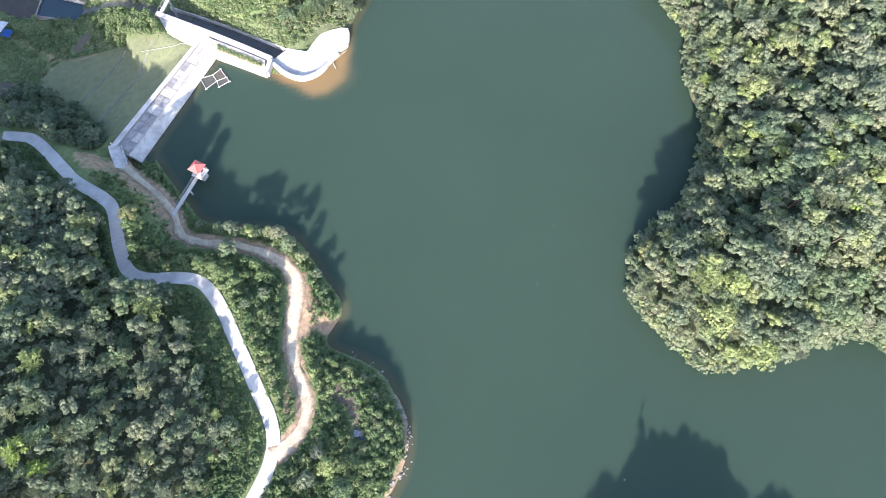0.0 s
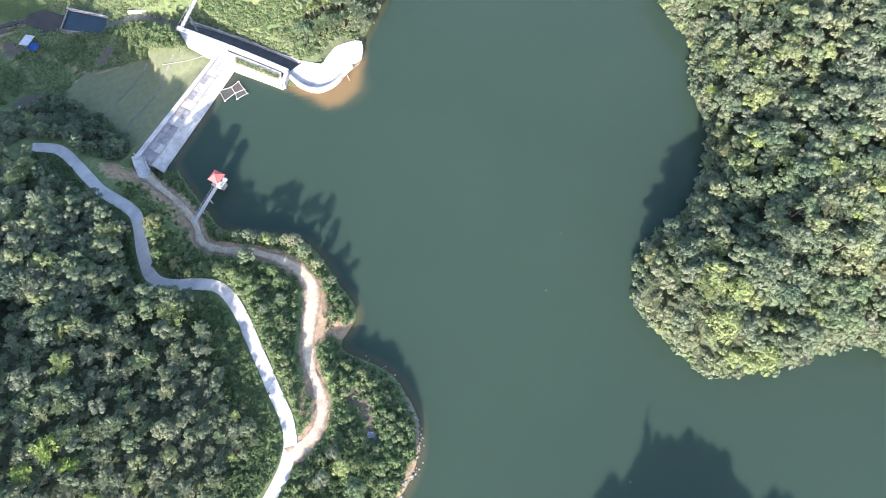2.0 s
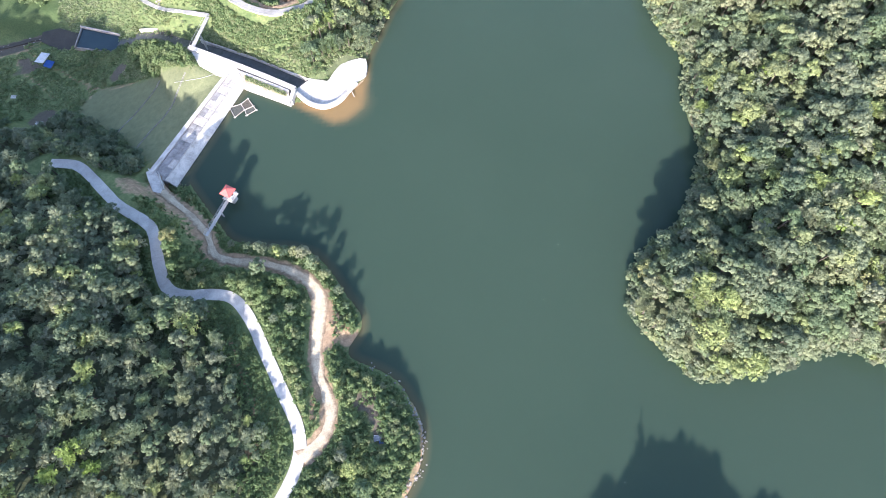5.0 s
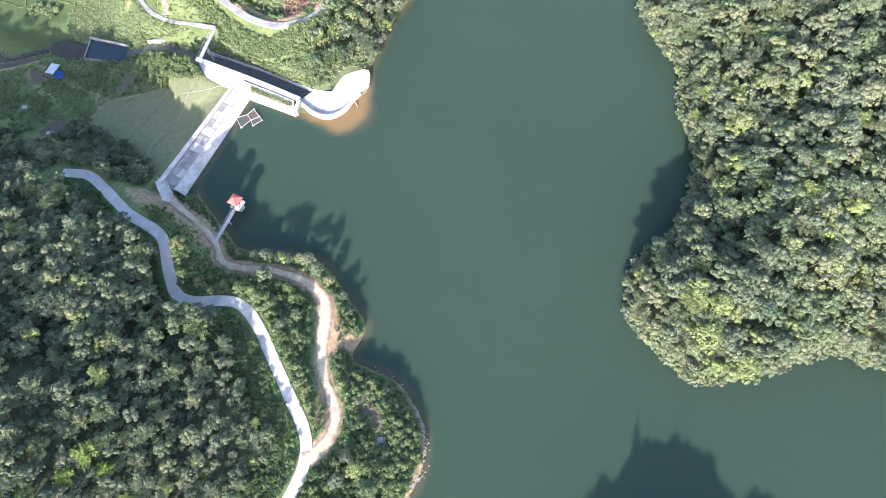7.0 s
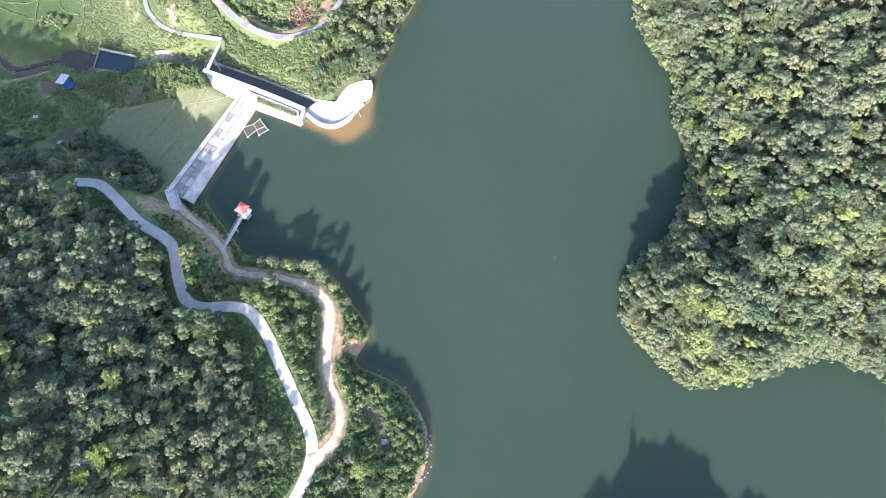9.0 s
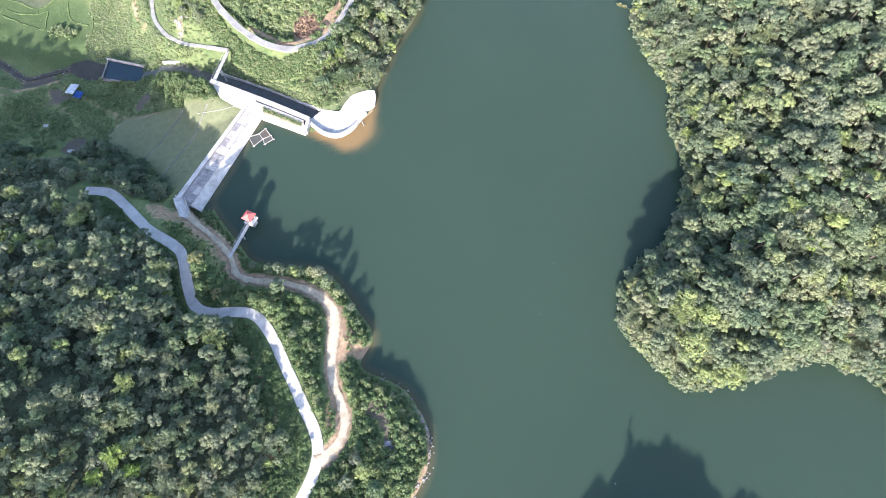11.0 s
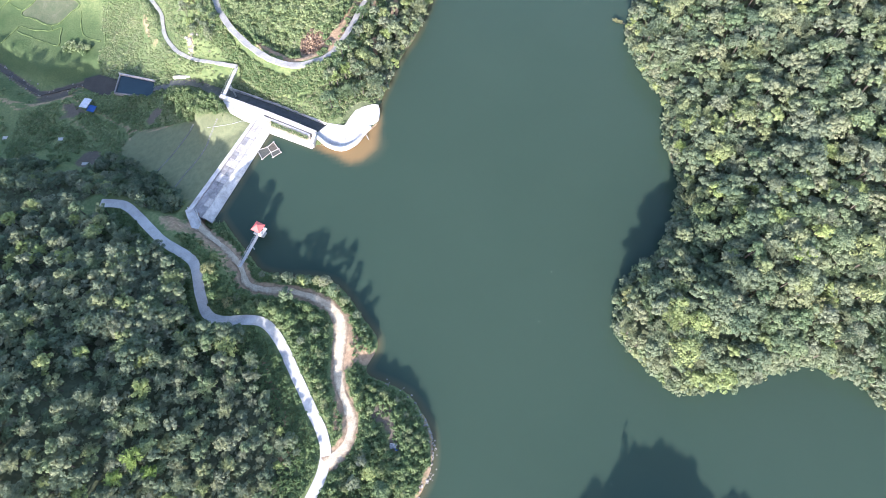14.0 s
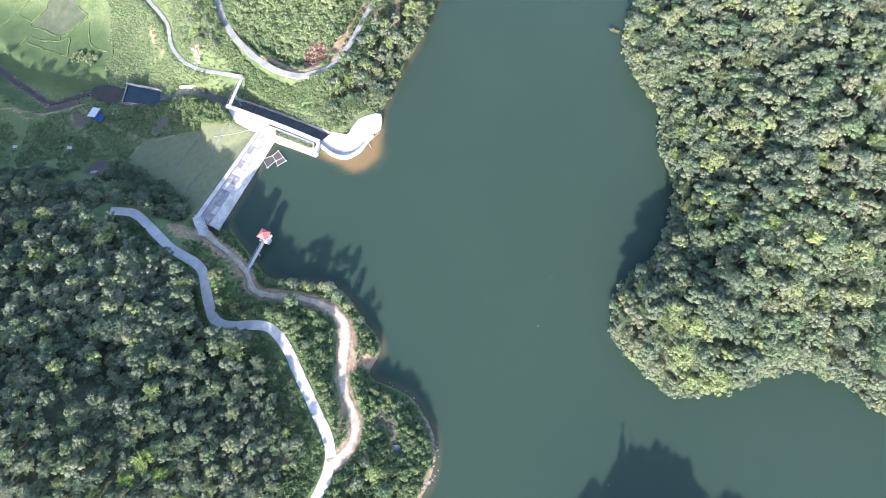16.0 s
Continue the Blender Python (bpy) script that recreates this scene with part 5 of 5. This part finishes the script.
tagged(part("bank_wall", wall_bm([(x + 2.0 * dy, y - 2.0 * dx, z + 1.7) for (x, y, z), (dx, dy) in zip(wall_run, wall_way)], 0.4, 3.4), CONCRETE_MID), "pale concrete bank wall above the brook", "wall", kind="structure")
tagged(part("pool", prism([(-151.0, 168.2), (-145.0, 169.9), (-134.4, 166.0), (-134.6, 157.6), (-143.0, 159.0), (-151.0, 163.9)], -24.45, 0.4, bevel=0), BROWN_WATER), "muddy brown pool below the pond weir", "pool", kind="structure")


def shed():
    x, y = -144.5, 151.5
    z = ground_z(x, y)
    top = tagged(empty("shed", x, y, z, -13), "small open shed with a pale sheet roof and blue tarpaulin lean-to", "shed")
    for px, py in ((-1.3, -2.1), (1.3, -2.1), (-1.3, 2.1), (1.3, 2.1)):
        part("post", box(0.14, 0.14, 2.2, px, py, -0.1, 0.01), BARK, top)
    bm = bmesh.new()
    n = 17
    xs = np.linspace(-1.7, 1.7, n)
    ring = [[bm.verts.new((float(u), v, 2.35 + 0.22 * v / 2.4 * -1 + (0.05 if k % 2 else 0.0) + dz)) for k, u in enumerate(xs)] for v, dz in ((-2.5, 0), (2.5, 0), (2.5, -0.03), (-2.5, -0.03))]
    for a, b in zip(ring, ring[1:] + ring[:1]):
        for i in range(n - 1):
            bm.faces.new((a[i], a[i + 1], b[i + 1], b[i]))
    part("roof", bm, GREY_SHEET, top, "pale corrugated sheet roof")
    bm = bmesh.new()
    n = 8
    grid = [[bm.verts.new((1.75 + 2.7 * u, -3.4 + 3.2 * v, 2.1 - 0.65 * u - 0.12 * math.sin(3.1 * u) * math.sin(3.1 * v) + 0.04 * math.sin(11 * v))) for u in np.linspace(0, 1, n)] for v in np.linspace(0, 1, n)]
    for i in range(n - 1):
        for j in range(n - 1):
            bm.faces.new((grid[i][j], grid[i][j + 1], grid[i + 1][j + 1], grid[i + 1][j]))
    bmesh.ops.solidify(bm, geom=bm.faces[:], thickness=0.03)
    part("tarpaulin", bm, BLUE_SHEET, top, "sagging blue tarpaulin")
    for py in (-3.2, -0.4):
        part("prop", box(0.1, 0.1, 1.5, 4.2, py, -0.1, 0.01), BARK, top)


shed()


def sheet(name, x, y, size, material, label, category, seed):
    """A crumpled sheet lying on the ground."""
    r = np.random.default_rng(seed)
    bm = bmesh.new()
    n = 7
    z = ground_z(x, y) + 0.15
    grid = [[bm.verts.new((x + size * (u - 0.5) + r.normal(0, 0.06), y + size * 0.7 * (v - 0.5) + r.normal(0, 0.06), z + 0.35 * abs(r.normal(0, 0.5)))) for u in np.linspace(0, 1, n)] for v in np.linspace(0, 1, n)]
    for i in range(n - 1):
        for j in range(n - 1):
            bm.faces.new((grid[i][j], grid[i][j + 1], grid[i + 1][j + 1], grid[i + 1][j]))
    bmesh.ops.solidify(bm, geom=bm.faces[:], thickness=0.03)
    tagged(part(name, bm, material), label, category)


SHEETS = ((-151.6, 135.3), (-135.0, 119.0), (-174.6, 137.5))
sheet("plastic_sheet", *SHEETS[0], 2.0, WHITE_PAINT, "crumpled white plastic sheet lying in the weeds", "sheet", 1)
sheet("plastic_sheet", *SHEETS[1], 2.6, WHITE_PAINT, "bright white plastic sheet among dark bushes", "sheet", 2)
sheet("plastic_sheet", *SHEETS[2], 2.0, WHITE_PAINT, "small white plastic sheet on the valley floor", "sheet", 3)
sheet("tarpaulin", -18.1, 12.3, 1.9, GREY_SHEET, "crumpled blue-grey tarpaulin on the trampled clearing", "tarpaulin", 4)
sheet("tarpaulin", -17.2, 11.4, 0.9, BLUE_SHEET, "small blue tarpaulin on the trampled clearing", "tarpaulin", 5)

# bunds between the paddies
for line, wide in (
    ([(-177.1, 213.4), (-180.3, 208.6), (-185.2, 205.1), (-183.9, 202.4), (-178.5, 200.8), (-171.8, 196.6), (-167.1, 196.6), (-161.0, 201.3), (-157.4, 204.3), (-161.1, 208.2), (-163.0, 214.0)], 0.7),
    ([(-184.2, 197.4), (-178.8, 195.1), (-174, 194.2), (-169.5, 193.5), (-165.1, 194.5), (-165.0, 190), (-165.3, 185.3), (-172.8, 188.1), (-179, 191.2), (-185.4, 194.6)], 0.5),
    ([(-156.6, 201.4), (-156.0, 194.0), (-153.7, 189.1), (-146.1, 185.9)], 0.5),
    ([(-146.7, 209.0), (-143.2, 203.6), (-144.0, 200.7), (-145.0, 195.2), (-144.2, 185.0), (-145.1, 179.0)], 0.8),
    ([(-204, 193.5), (-196.4, 191.9), (-190.7, 189.5), (-188, 193.5), (-185.5, 197.3)], 0.5),
    ([(-193.0, 210.9), (-189.5, 208.4), (-185.8, 206.1)], 0.5),
    ([(-207, 200), (-199.2, 205.7), (-193.0, 210.9), (-187.7, 214.9), (-182, 220)], 0.6),
    ([(-169.9, 196.0), (-169.5, 193.5)], 0.45),
    ([(-149.5, 212), (-146.7, 207.8), (-141.9, 201.8), (-138.1, 200.3), (-133.2, 201.1)], 0.6),
):
    c = smooth_line([(*p, 0.0) for p in line], 1.0)
    c[:, 2] = land(c[:, 0], c[:, 1])[0]
    tagged(ribbon("bund", c, wide * 0.75, BUND_GRASS, 0.2, 0.8, 0.42, 0.05), "low grassy bund between rice paddies", "bund", "bunds between the paddies")


# ---- stones ----
def boulder_mesh(seed):
    r = np.random.default_rng(seed)
    bm = bmesh.new()
    bmesh.ops.create_icosphere(bm, subdivisions=2, radius=0.5)
    for v in bm.verts:
        v.co *= 1 + 0.35 * noise.noise(v.co * 2.2 + Vector((seed * 3.1, 0, 0)))
        v.co = Vector((v.co.x * r.uniform(0.98, 1.02) * 1.2, v.co.y, v.co.z * 0.72))
    return finish("boulder", bm, ROCK)


BOULDERS = [boulder_mesh(k) for k in range(5)]
stone_rng = np.random.default_rng(77)
rocky = smooth_line([(-12.6, 22.6), (-10.4, 18.8), (-8.9, 16.0), (-7.9, 12.5), (-7.8, 8.4), (-9.0, 4.4), (-11.4, 1.6)], 0.4)
shore_line = SHORE_W[(SHORE_W[:, 1] < 31) & (SHORE_W[:, 1] > -8) & (SHORE_W[:, 0] > -28)]
for k in range(110):
    if k < 30:
        p = shore_line[stone_rng.integers(len(shore_line))] + stone_rng.normal(0, 0.45, 2)
    else:
        p = rocky[stone_rng.integers(len(rocky))] + (0.25, 0.1) + stone_rng.normal(0, 0.42, 2)
    ob = new("boulder", BOULDERS[k % 5])
    sc = stone_rng.uniform(0.25, 0.8) if k < 30 else stone_rng.uniform(0.22, 0.62)
    ob.matrix_basis = pose(p[0], p[1], max(ground_z(*p), -0.1) + 0.08 * sc, stone_rng.uniform(-12, 12), stone_rng.uniform(-12, 12), stone_rng.uniform(0, 360)) @ Matrix.Diagonal((sc, sc, sc, 1))
    tagged(ob, "pale weathered boulder on the lake shore", "boulder", "boulders along the shore")
for k in range(34):
    x, y = -95.0 + stone_rng.normal(0, 1.5), 162.0 + stone_rng.normal(0, 1.0)
    ob = new("boulder", BOULDERS[k % 5])
    sc = stone_rng.uniform(0.6, 1.35)
    ob.matrix_basis = pose(x, y, ground_z(x, y) + 0.28 * sc, 0, 0, stone_rng.uniform(0, 360)) @ Matrix.Diagonal((sc, sc, sc, 1))
    tagged(ob, "large pale boulder in a heap beside the lane", "boulder", "heap of boulders by the lane")


brook_side = STREAM[(STREAM[:, 0] < -84) & (STREAM[:, 0] > -205)]
for k in range(130):
    p = brook_side[stone_rng.integers(len(brook_side))][:2] + stone_rng.normal(0, 1.3, 2)
    ob = new("boulder", BOULDERS[k % 5])
    sc = stone_rng.uniform(0.25, 0.75)
    ob.matrix_basis = pose(p[0], p[1], ground_z(*p) + 0.15 * sc, 0, 0, stone_rng.uniform(0, 360)) @ Matrix.Diagonal((sc, sc, sc, 1))
    tagged(ob, "grey boulder in the bed of the brook", "boulder", "boulders along the brook")


# ---- more growth ----
def channel_edge(x, y, rng):
    north = near_line(x, y, np.array([(-79.5, 142.5), (-70.0, 136.4), (-59.0, 130.6), (-47.5, 124.0), (-41.0, 120.2)]))[0]
    return (north > 0.25) & (north < 1.5) & (near_line(x, y, CHANNEL)[0] > 3.9) & (rng.uniform(0, 1, len(x)) < 0.75)


stand("wall_weeds", scatter(-82, -38, 118, 146, 0.7, 87, channel_edge), TUFTS, (0.7, 1.5), 88, "rank grass hanging over the wall of the spillway channel", "weeds", DRY_LEAVES, wood=False)


def channel_foot(x, y, rng):
    wall = near_line(x, y, np.array([(-79.0, 132.6), (-70.6, 128.6), (-62.0, 124.4), (-53.0, 119.8), (-46.0, 116.0)]))[0]
    inner = near_line(x, y, CHANNEL)[0]
    return (wall > 0.8) & (wall < 1.9) & (inner < 3.6) & (rng.uniform(0, 1, len(x)) < 0.3 + 0.5 * rough_noise(x, y, 4, 31))


stand("channel_weeds", scatter(-82, -44, 114, 138, 0.6, 89, channel_foot), TUFTS, (0.8, 1.6), 90, "weeds growing along the foot of the channel wall", "weeds", DRY_LEAVES, low=-0.5, wood=False)


def valley_wood(x, y, rng):
    h, west, _, _ = land(x, y)
    s = (x - CREST_A[0]) * DOWN[0] + (y - CREST_A[1]) * DOWN[1]
    a = (x - CREST_A[0]) * ALONG[0] + (y - CREST_A[1]) * ALONG[1]
    return (west > 3) & (way_gap(x, y) > 1.5) & ~inside(x, y, WEST_OF_ROAD) & ~inside(a, s, LAWN_PLAN) & (y < 124 - 0.10 * (-x - 90)) & (y > 86) & (spot(x, y, -134.5, 117, 6.5, 9) < 0.3) & (rng.uniform(0, 1, len(x)) < 0.95)


stand("valley_trees", scatter(-206, -84, 86, 126, 2.7, 41, valley_wood), BUSHY + [KINDS[k] for k in (0, 3, 9)], (0.55, 1.0), 42, "dark shaded trees at the foot of the hill below the dam", "woods", LEAVES, tint=(0.0, 0.5))
stand("valley_undergrowth", scatter(-170, -84, 86, 128, 1.9, 91, valley_wood), SHRUBS, (0.9, 1.7), 92, "dark green bushes below the trees of the valley side", "undergrowth", LEAVES, tint=(0.0, 0.4), wood=False)


def near_spots(spots):
    def ok(x, y, rng):
        return (np.maximum.reduce([spot(x, y, *p) for p in spots]) > 0.4) & (land(x, y)[1] > 0.5) & (way_gap(x, y) > 1.0)
    return ok


stand("thicket", scatter(-118, -78, 126, 156, 1.9, 43, near_spots([(-92, 136, 9, 6, -30), (-101, 143, 9, 4.5, -25), (-83.5, 130.5, 5, 3.6, -30), (-79, 126.5, 3, 2, -40)])), BUSHY, (0.4, 0.68), 44, "bright yellow-green thicket beside the dam face", "thicket", SHRUB_LEAVES, tint=(0.4, 0.95), wood=False)


def clear_of_sheets(x, y):
    return np.minimum.reduce([np.hypot(x - px, y - py) for px, py in SHEETS]) > 2.4


def valley_scrub(x, y, rng):
    a = (x - CREST_A[0]) * ALONG[0] + (y - CREST_A[1]) * ALONG[1]
    s = (x - CREST_A[0]) * DOWN[0] + (y - CREST_A[1]) * DOWN[1]
    return (land(x, y)[1] > 3) & (x < -92) & (y > 118) & (y < 164) & ~inside(a, s, LAWN_PLAN) & (soil_at(x, y) < 0.3) & ~inside(x, y, np.array(POND)) & ~inside(x, y, POOL_PLAN) & ~((x < -150) & (y > 166)) & (way_gap(x, y) > 0.8) & clear_of_sheets(x, y) & (rng.uniform(0, 1, len(x)) < 0.32 + 0.6 * rough_noise(x, y, 9, 6))


stand("valley_scrub", scatter(-225, -92, 118, 200, 1.6, 45, valley_scrub), SHRUBS, (0.45, 1.2), 46, "dull green weeds and bushes on the valley floor", "shrubs", SHRUB_LEAVES, tint=(0.35, 1.0), wood=False, flat=0.7)


def valley_grass(x, y, rng):
    a = (x - CREST_A[0]) * ALONG[0] + (y - CREST_A[1]) * ALONG[1]
    s = (x - CREST_A[0]) * DOWN[0] + (y - CREST_A[1]) * DOWN[1]
    return (y > 128) & ~inside(a, s, LAWN_PLAN) & (soil_at(x, y) < 0.35) & ~inside(x, y, np.array(POND)) & (near_line(x, y, LANE)[0] > 1.1) & ~((x < -146) & (y > 158)) & clear_of_sheets(x, y) & (rng.uniform(0, 1, len(x)) < 0.85)


stand("valley_grass", scatter(-172, -92, 124, 166, 1.0, 73, valley_grass), TUFTS, (0.5, 1.05), 74, "rough green grass on the valley floor", "grass", DRY_LEAVES, tint=(0.0, 0.8), wood=False, flat=0.6)


def shore_fringe(x, y, rng):
    east = land(x, y)[2]
    return (east > -0.8) & (east < 2.2)


stand("shore_bushes", scatter(40, 190, 4, 200, 1.3, 47, shore_fringe), SHRUBS, (0.9, 1.9), 48, "leafy bushes hanging over the far waterline", "shrubs", LEAVES, wood=False)

def understory(x, y, rng):
    east = land(x, y)[2]
    return (east > 2) & (x < 110 + 0.40 * y) & (y > 4) & (y < 186)


stand("undergrowth", scatter(40, 210, 4, 186, 4.4, 49, understory), SHRUBS, (1.8, 2.6), 50, "dark green undergrowth below the trees of the peninsula", "undergrowth", LEAVES, tint=(0.0, 0.4), wood=False)

for k, me, x, y, sc, label in ((2, BRIGHT_LEAVES, 94.5, 55.5, 1.15, "rounded fresh green tree among darker ones"), (5, BRIGHT_LEAVES, 92.0, 106.0, 0.8, "small fresh green tree among darker ones"), (0, PALE_LEAVES, 50.5, 50.5, 1.1, "yellowish tree at the tip of the peninsula"), (3, PALE_LEAVES, 53.0, 46.5, 1.0, "yellowish tree at the tip of the peninsula"), (7, PALE_LEAVES, 74.5, 78.5, 1.0, "pale olive tree on the far shore"), (10, BRIGHT_LEAVES, -78.0, 10.5, 1.0, "feathery light green clump in the hillside wood"), (10, PALE_LEAVES, 96.5, 42.0, 1.1, "feathery pale clump on the peninsula"), (8, PALE_LEAVES, 101.0, 43.5, 1.0, "feathery pale clump on the peninsula"), (9, BRIGHT_LEAVES, -74.5, 7.5, 1.0, "feathery light green clump in the hillside wood"), (8, BRIGHT_LEAVES, -81.0, 6.5, 0.9, "feathery light green clump in the hillside wood"), (2, PALE_LEAVES, -69.4, 61.4, 0.8, "pale yellow-olive tree between road and track"), (5, PALE_LEAVES, -64.6, 52.4, 0.62, "pale yellow-olive tree between road and track"), (9, PALE_LEAVES, -75.3, 72.4, 0.55, "pale yellow-olive tree between road and track"), (3, PALE_LEAVES, -34.8, 57.2, 0.6, "pale yellow-olive tree on the lake bank")):
    shade = KIND_MESHES[k][0].copy()
    shade.materials[0] = me
    z = ground_z(x, y)
    tree = empty("tree", x, y, z, 35.0 * k)
    tree.scale = (sc, sc, sc)
    for name, mesh in (("trunk", KIND_MESHES[k][1]), ("crown", shade)):
        new(name, mesh).parent = tree
    tagged(tree, label, "tree")

DEAD_LEAVES = foliage("dead_brown_leaves", [(0.0, (0.100, 0.066, 0.052)), (0.5, (0.150, 0.102, 0.078)), (1.0, (0.215, 0.155, 0.122))], 0.2)


def on_scar(x, y, rng):
    return (spot(x, y, -45.4, 149.0, 4.6, 4.6) > 0.35) & (near_line(x, y, LOOP)[0] > 2.0)


stand("brush_heap", scatter(-52, -39, 143, 155, 0.8, 67, on_scar), TUFTS, (0.6, 1.1), 68, "red-brown heap of cut brush beside the upper road", "brush heap", DEAD_LEAVES, wood=False)
stand("field_bushes", scatter(-168, -146, 174, 188, 1.7, 75, near_spots([(-158.0, 183.4, 4.6, 2.8, 0), (-153.0, 182.0, 3.0, 2.6, 0)])), SHRUBS, (0.9, 1.6), 76, "pale leafy bushes at the edge of the paddies", "bushes", CANE_LEAVES, wood=False, flat=0.7)
stand("slope_grove", scatter(-100, -74, 152, 182, 3.0, 69, near_spots([(-89.5, 165.8, 4.5, 4.5), (-84.5, 160.5, 4.0, 4.0), (-93.4, 175.0, 4, 6), (-78.5, 162, 2.5, 2.5)])), KINDS, (0.45, 0.75), 70, "dark green trees on the slope between lane and upper road", "trees", LEAVES)

# single trees that stand out along road, track and shore
for x, y, k, sc in ((-70.0, 66.6, 0, 0.6), (-62.4, 54.4, 0, 0.5), (-48.0, 54.4, 4, 1.05), (-44.8, 59.3, 1, 0.8), (-34.6, 57.4, 6, 0.6), (-31.5, 54.0, 3, 0.55), (-40.5, 60.0, 0, 0.62), (-46.0, 61.0, 1, 0.6), (-52.5, 61.3, 2, 0.55), (-28.5, 49.0, 0, 0.6), (-26.5, 44.5, 3, 0.6), (-57, 62.6, 4, 0.5), (-23.5, 27.0, 0, 0.38), (-17, 24.0, 2, 0.36), (-24, 6, 7, 0.75), (-28, 3.5, 0, 0.8), (-21, 1.5, 2, 0.8), (-26, 8.5, 1, 0.7), (-14.5, 20, 0, 0.36), (-29, -3, 7, 0.8), (-32.5, -1.5, 4, 0.8), (-40, 44, 5, 0.5), (-43.5, 41, 0, 0.5)):
    plant(x, y, ground_z(x, y), k, sc, 57 * k + 13 * sc, "small leafy tree between the road and the lake", "trees along the shore track")


def branch():
    """A leafy branch leaning out of the water off the far shore."""
    x, y = 71.6, 161.6
    top = tagged(empty("leaning_branch", x, y, 0.2), "leafy branch leaning out over the water", "branch")
    part("stem", rod((0, 0, -0.3), (-5.2, 1.5, 0.9), 0.09, 0.03, sides=6), BARK, top)
    r = np.random.default_rng(5)
    n = 150
    f = r.uniform(0.35, 1.0, n)
    p = np.stack([-5.2 * f, 1.5 * f, 1.0 * f], 1) + r.normal(0, 0.28, (n, 3))
    me = mesh_np("foliage", *leaves(r, p, r.normal(0, 0.5, (n, 3)) + (0, 0, 1), np.full(n, 0.32)), PALE_LEAVES)
    attribute(me, "tint", np.full(3 * n, 0.8))
    ob = new("foliage", me)
    ob.parent = top


branch()

r = np.random.default_rng(91)
n = 620
u, v = r.uniform(0.02, 0.98, n), r.uniform(0.1, 0.9, n)
p = np.stack([(-60.4 + 13.9 * u) * (1 - v) + (-60.0 + 13.6 * u) * v, (121.0 - 7.2 * u) * (1 - v) + (118.6 - 6.9 * u) * v, 2.3 + r.uniform(0.03, 0.35, n)], 1)
me = mesh_np("bed_grass", *leaves(r, p, r.normal(0, 0.5, (n, 3)) + (0, 0, 0.7), np.full(n, 0.28), 2.2), DRY_LEAVES)
attribute(me, "tint", np.repeat(r.uniform(0.2, 0.9, n), 3))
tagged(new("bed_grass", me), "yellow-green grass growing in the bed on the spillway wall", "grass", kind="stuff")
tall = tagged(plant(34.9, -18.9, ground_z(34.9, -18.9), 6, 1.72, 40, "tall slender tree on the southern shore", "trees on the southern shore"), category="tree")
tall.scale = (0.62, 0.62, 1.72)

# tall trees on the crest of the bend, whose shade falls on the lake
for k in range(96):
    r = np.random.default_rng(8100 + k)
    x, y = -95 + 20 * r.uniform(), 42 + 26 * r.uniform()
    if near_line([x], [y], ROAD)[0][0] > 4.2:
        plant(x, y, ground_z(x, y), int(r.choice((1, 4, 6, 8, 10))), r.uniform(0.95, 1.3), r.uniform(0, 360), "tall leafy tree above the bend of the road", "tall trees above the road bend")


for k in range(70):
    r = np.random.default_rng(8300 + k)
    x, y = -84 + 26 * r.uniform(), 34 + 22 * r.uniform()
    if near_line([x], [y], ROAD)[0][0] > 4.0 and inside([x], [y], WEST_OF_ROAD)[0]:
        plant(x, y, ground_z(x, y), int(r.choice((0, 1, 4, 6, 8, 10))), r.uniform(0.85, 1.2), r.uniform(0, 360), "leafy tree in the close wood above the bend", "tall trees above the road bend")


def buoy(x, y, size):
    """A small float drifting on the lake."""
    bm = bmesh.new()
    bmesh.ops.create_uvsphere(bm, u_segments=12, v_segments=8, radius=size)
    for v in bm.verts:
        v.co.z = v.co.z * 0.8 + size * 0.25
    rod((0, 0, size), (0, 0, size * 1.5), size * 0.18, sides=6, bm=bm)
    ob = part("buoy", bm, WHITE_PAINT)
    ob.matrix_basis = pose(x, y, 0)
    tagged(ob, "small white float drifting on the lake", "float", "floats on the lake")


for x, y, size in ((30.5, 61.0, 0.09), (24.8, 45.5, 0.09), (38.6, 0.6, 0.1)):
    buoy(x, y, size)
tagged(part("marker_post", box(0.22, 0.22, 0.9, -83.6, 87.3, 2.4, 0.03), WHITE_PAINT), "short white marker post at the end of the dam", "post")
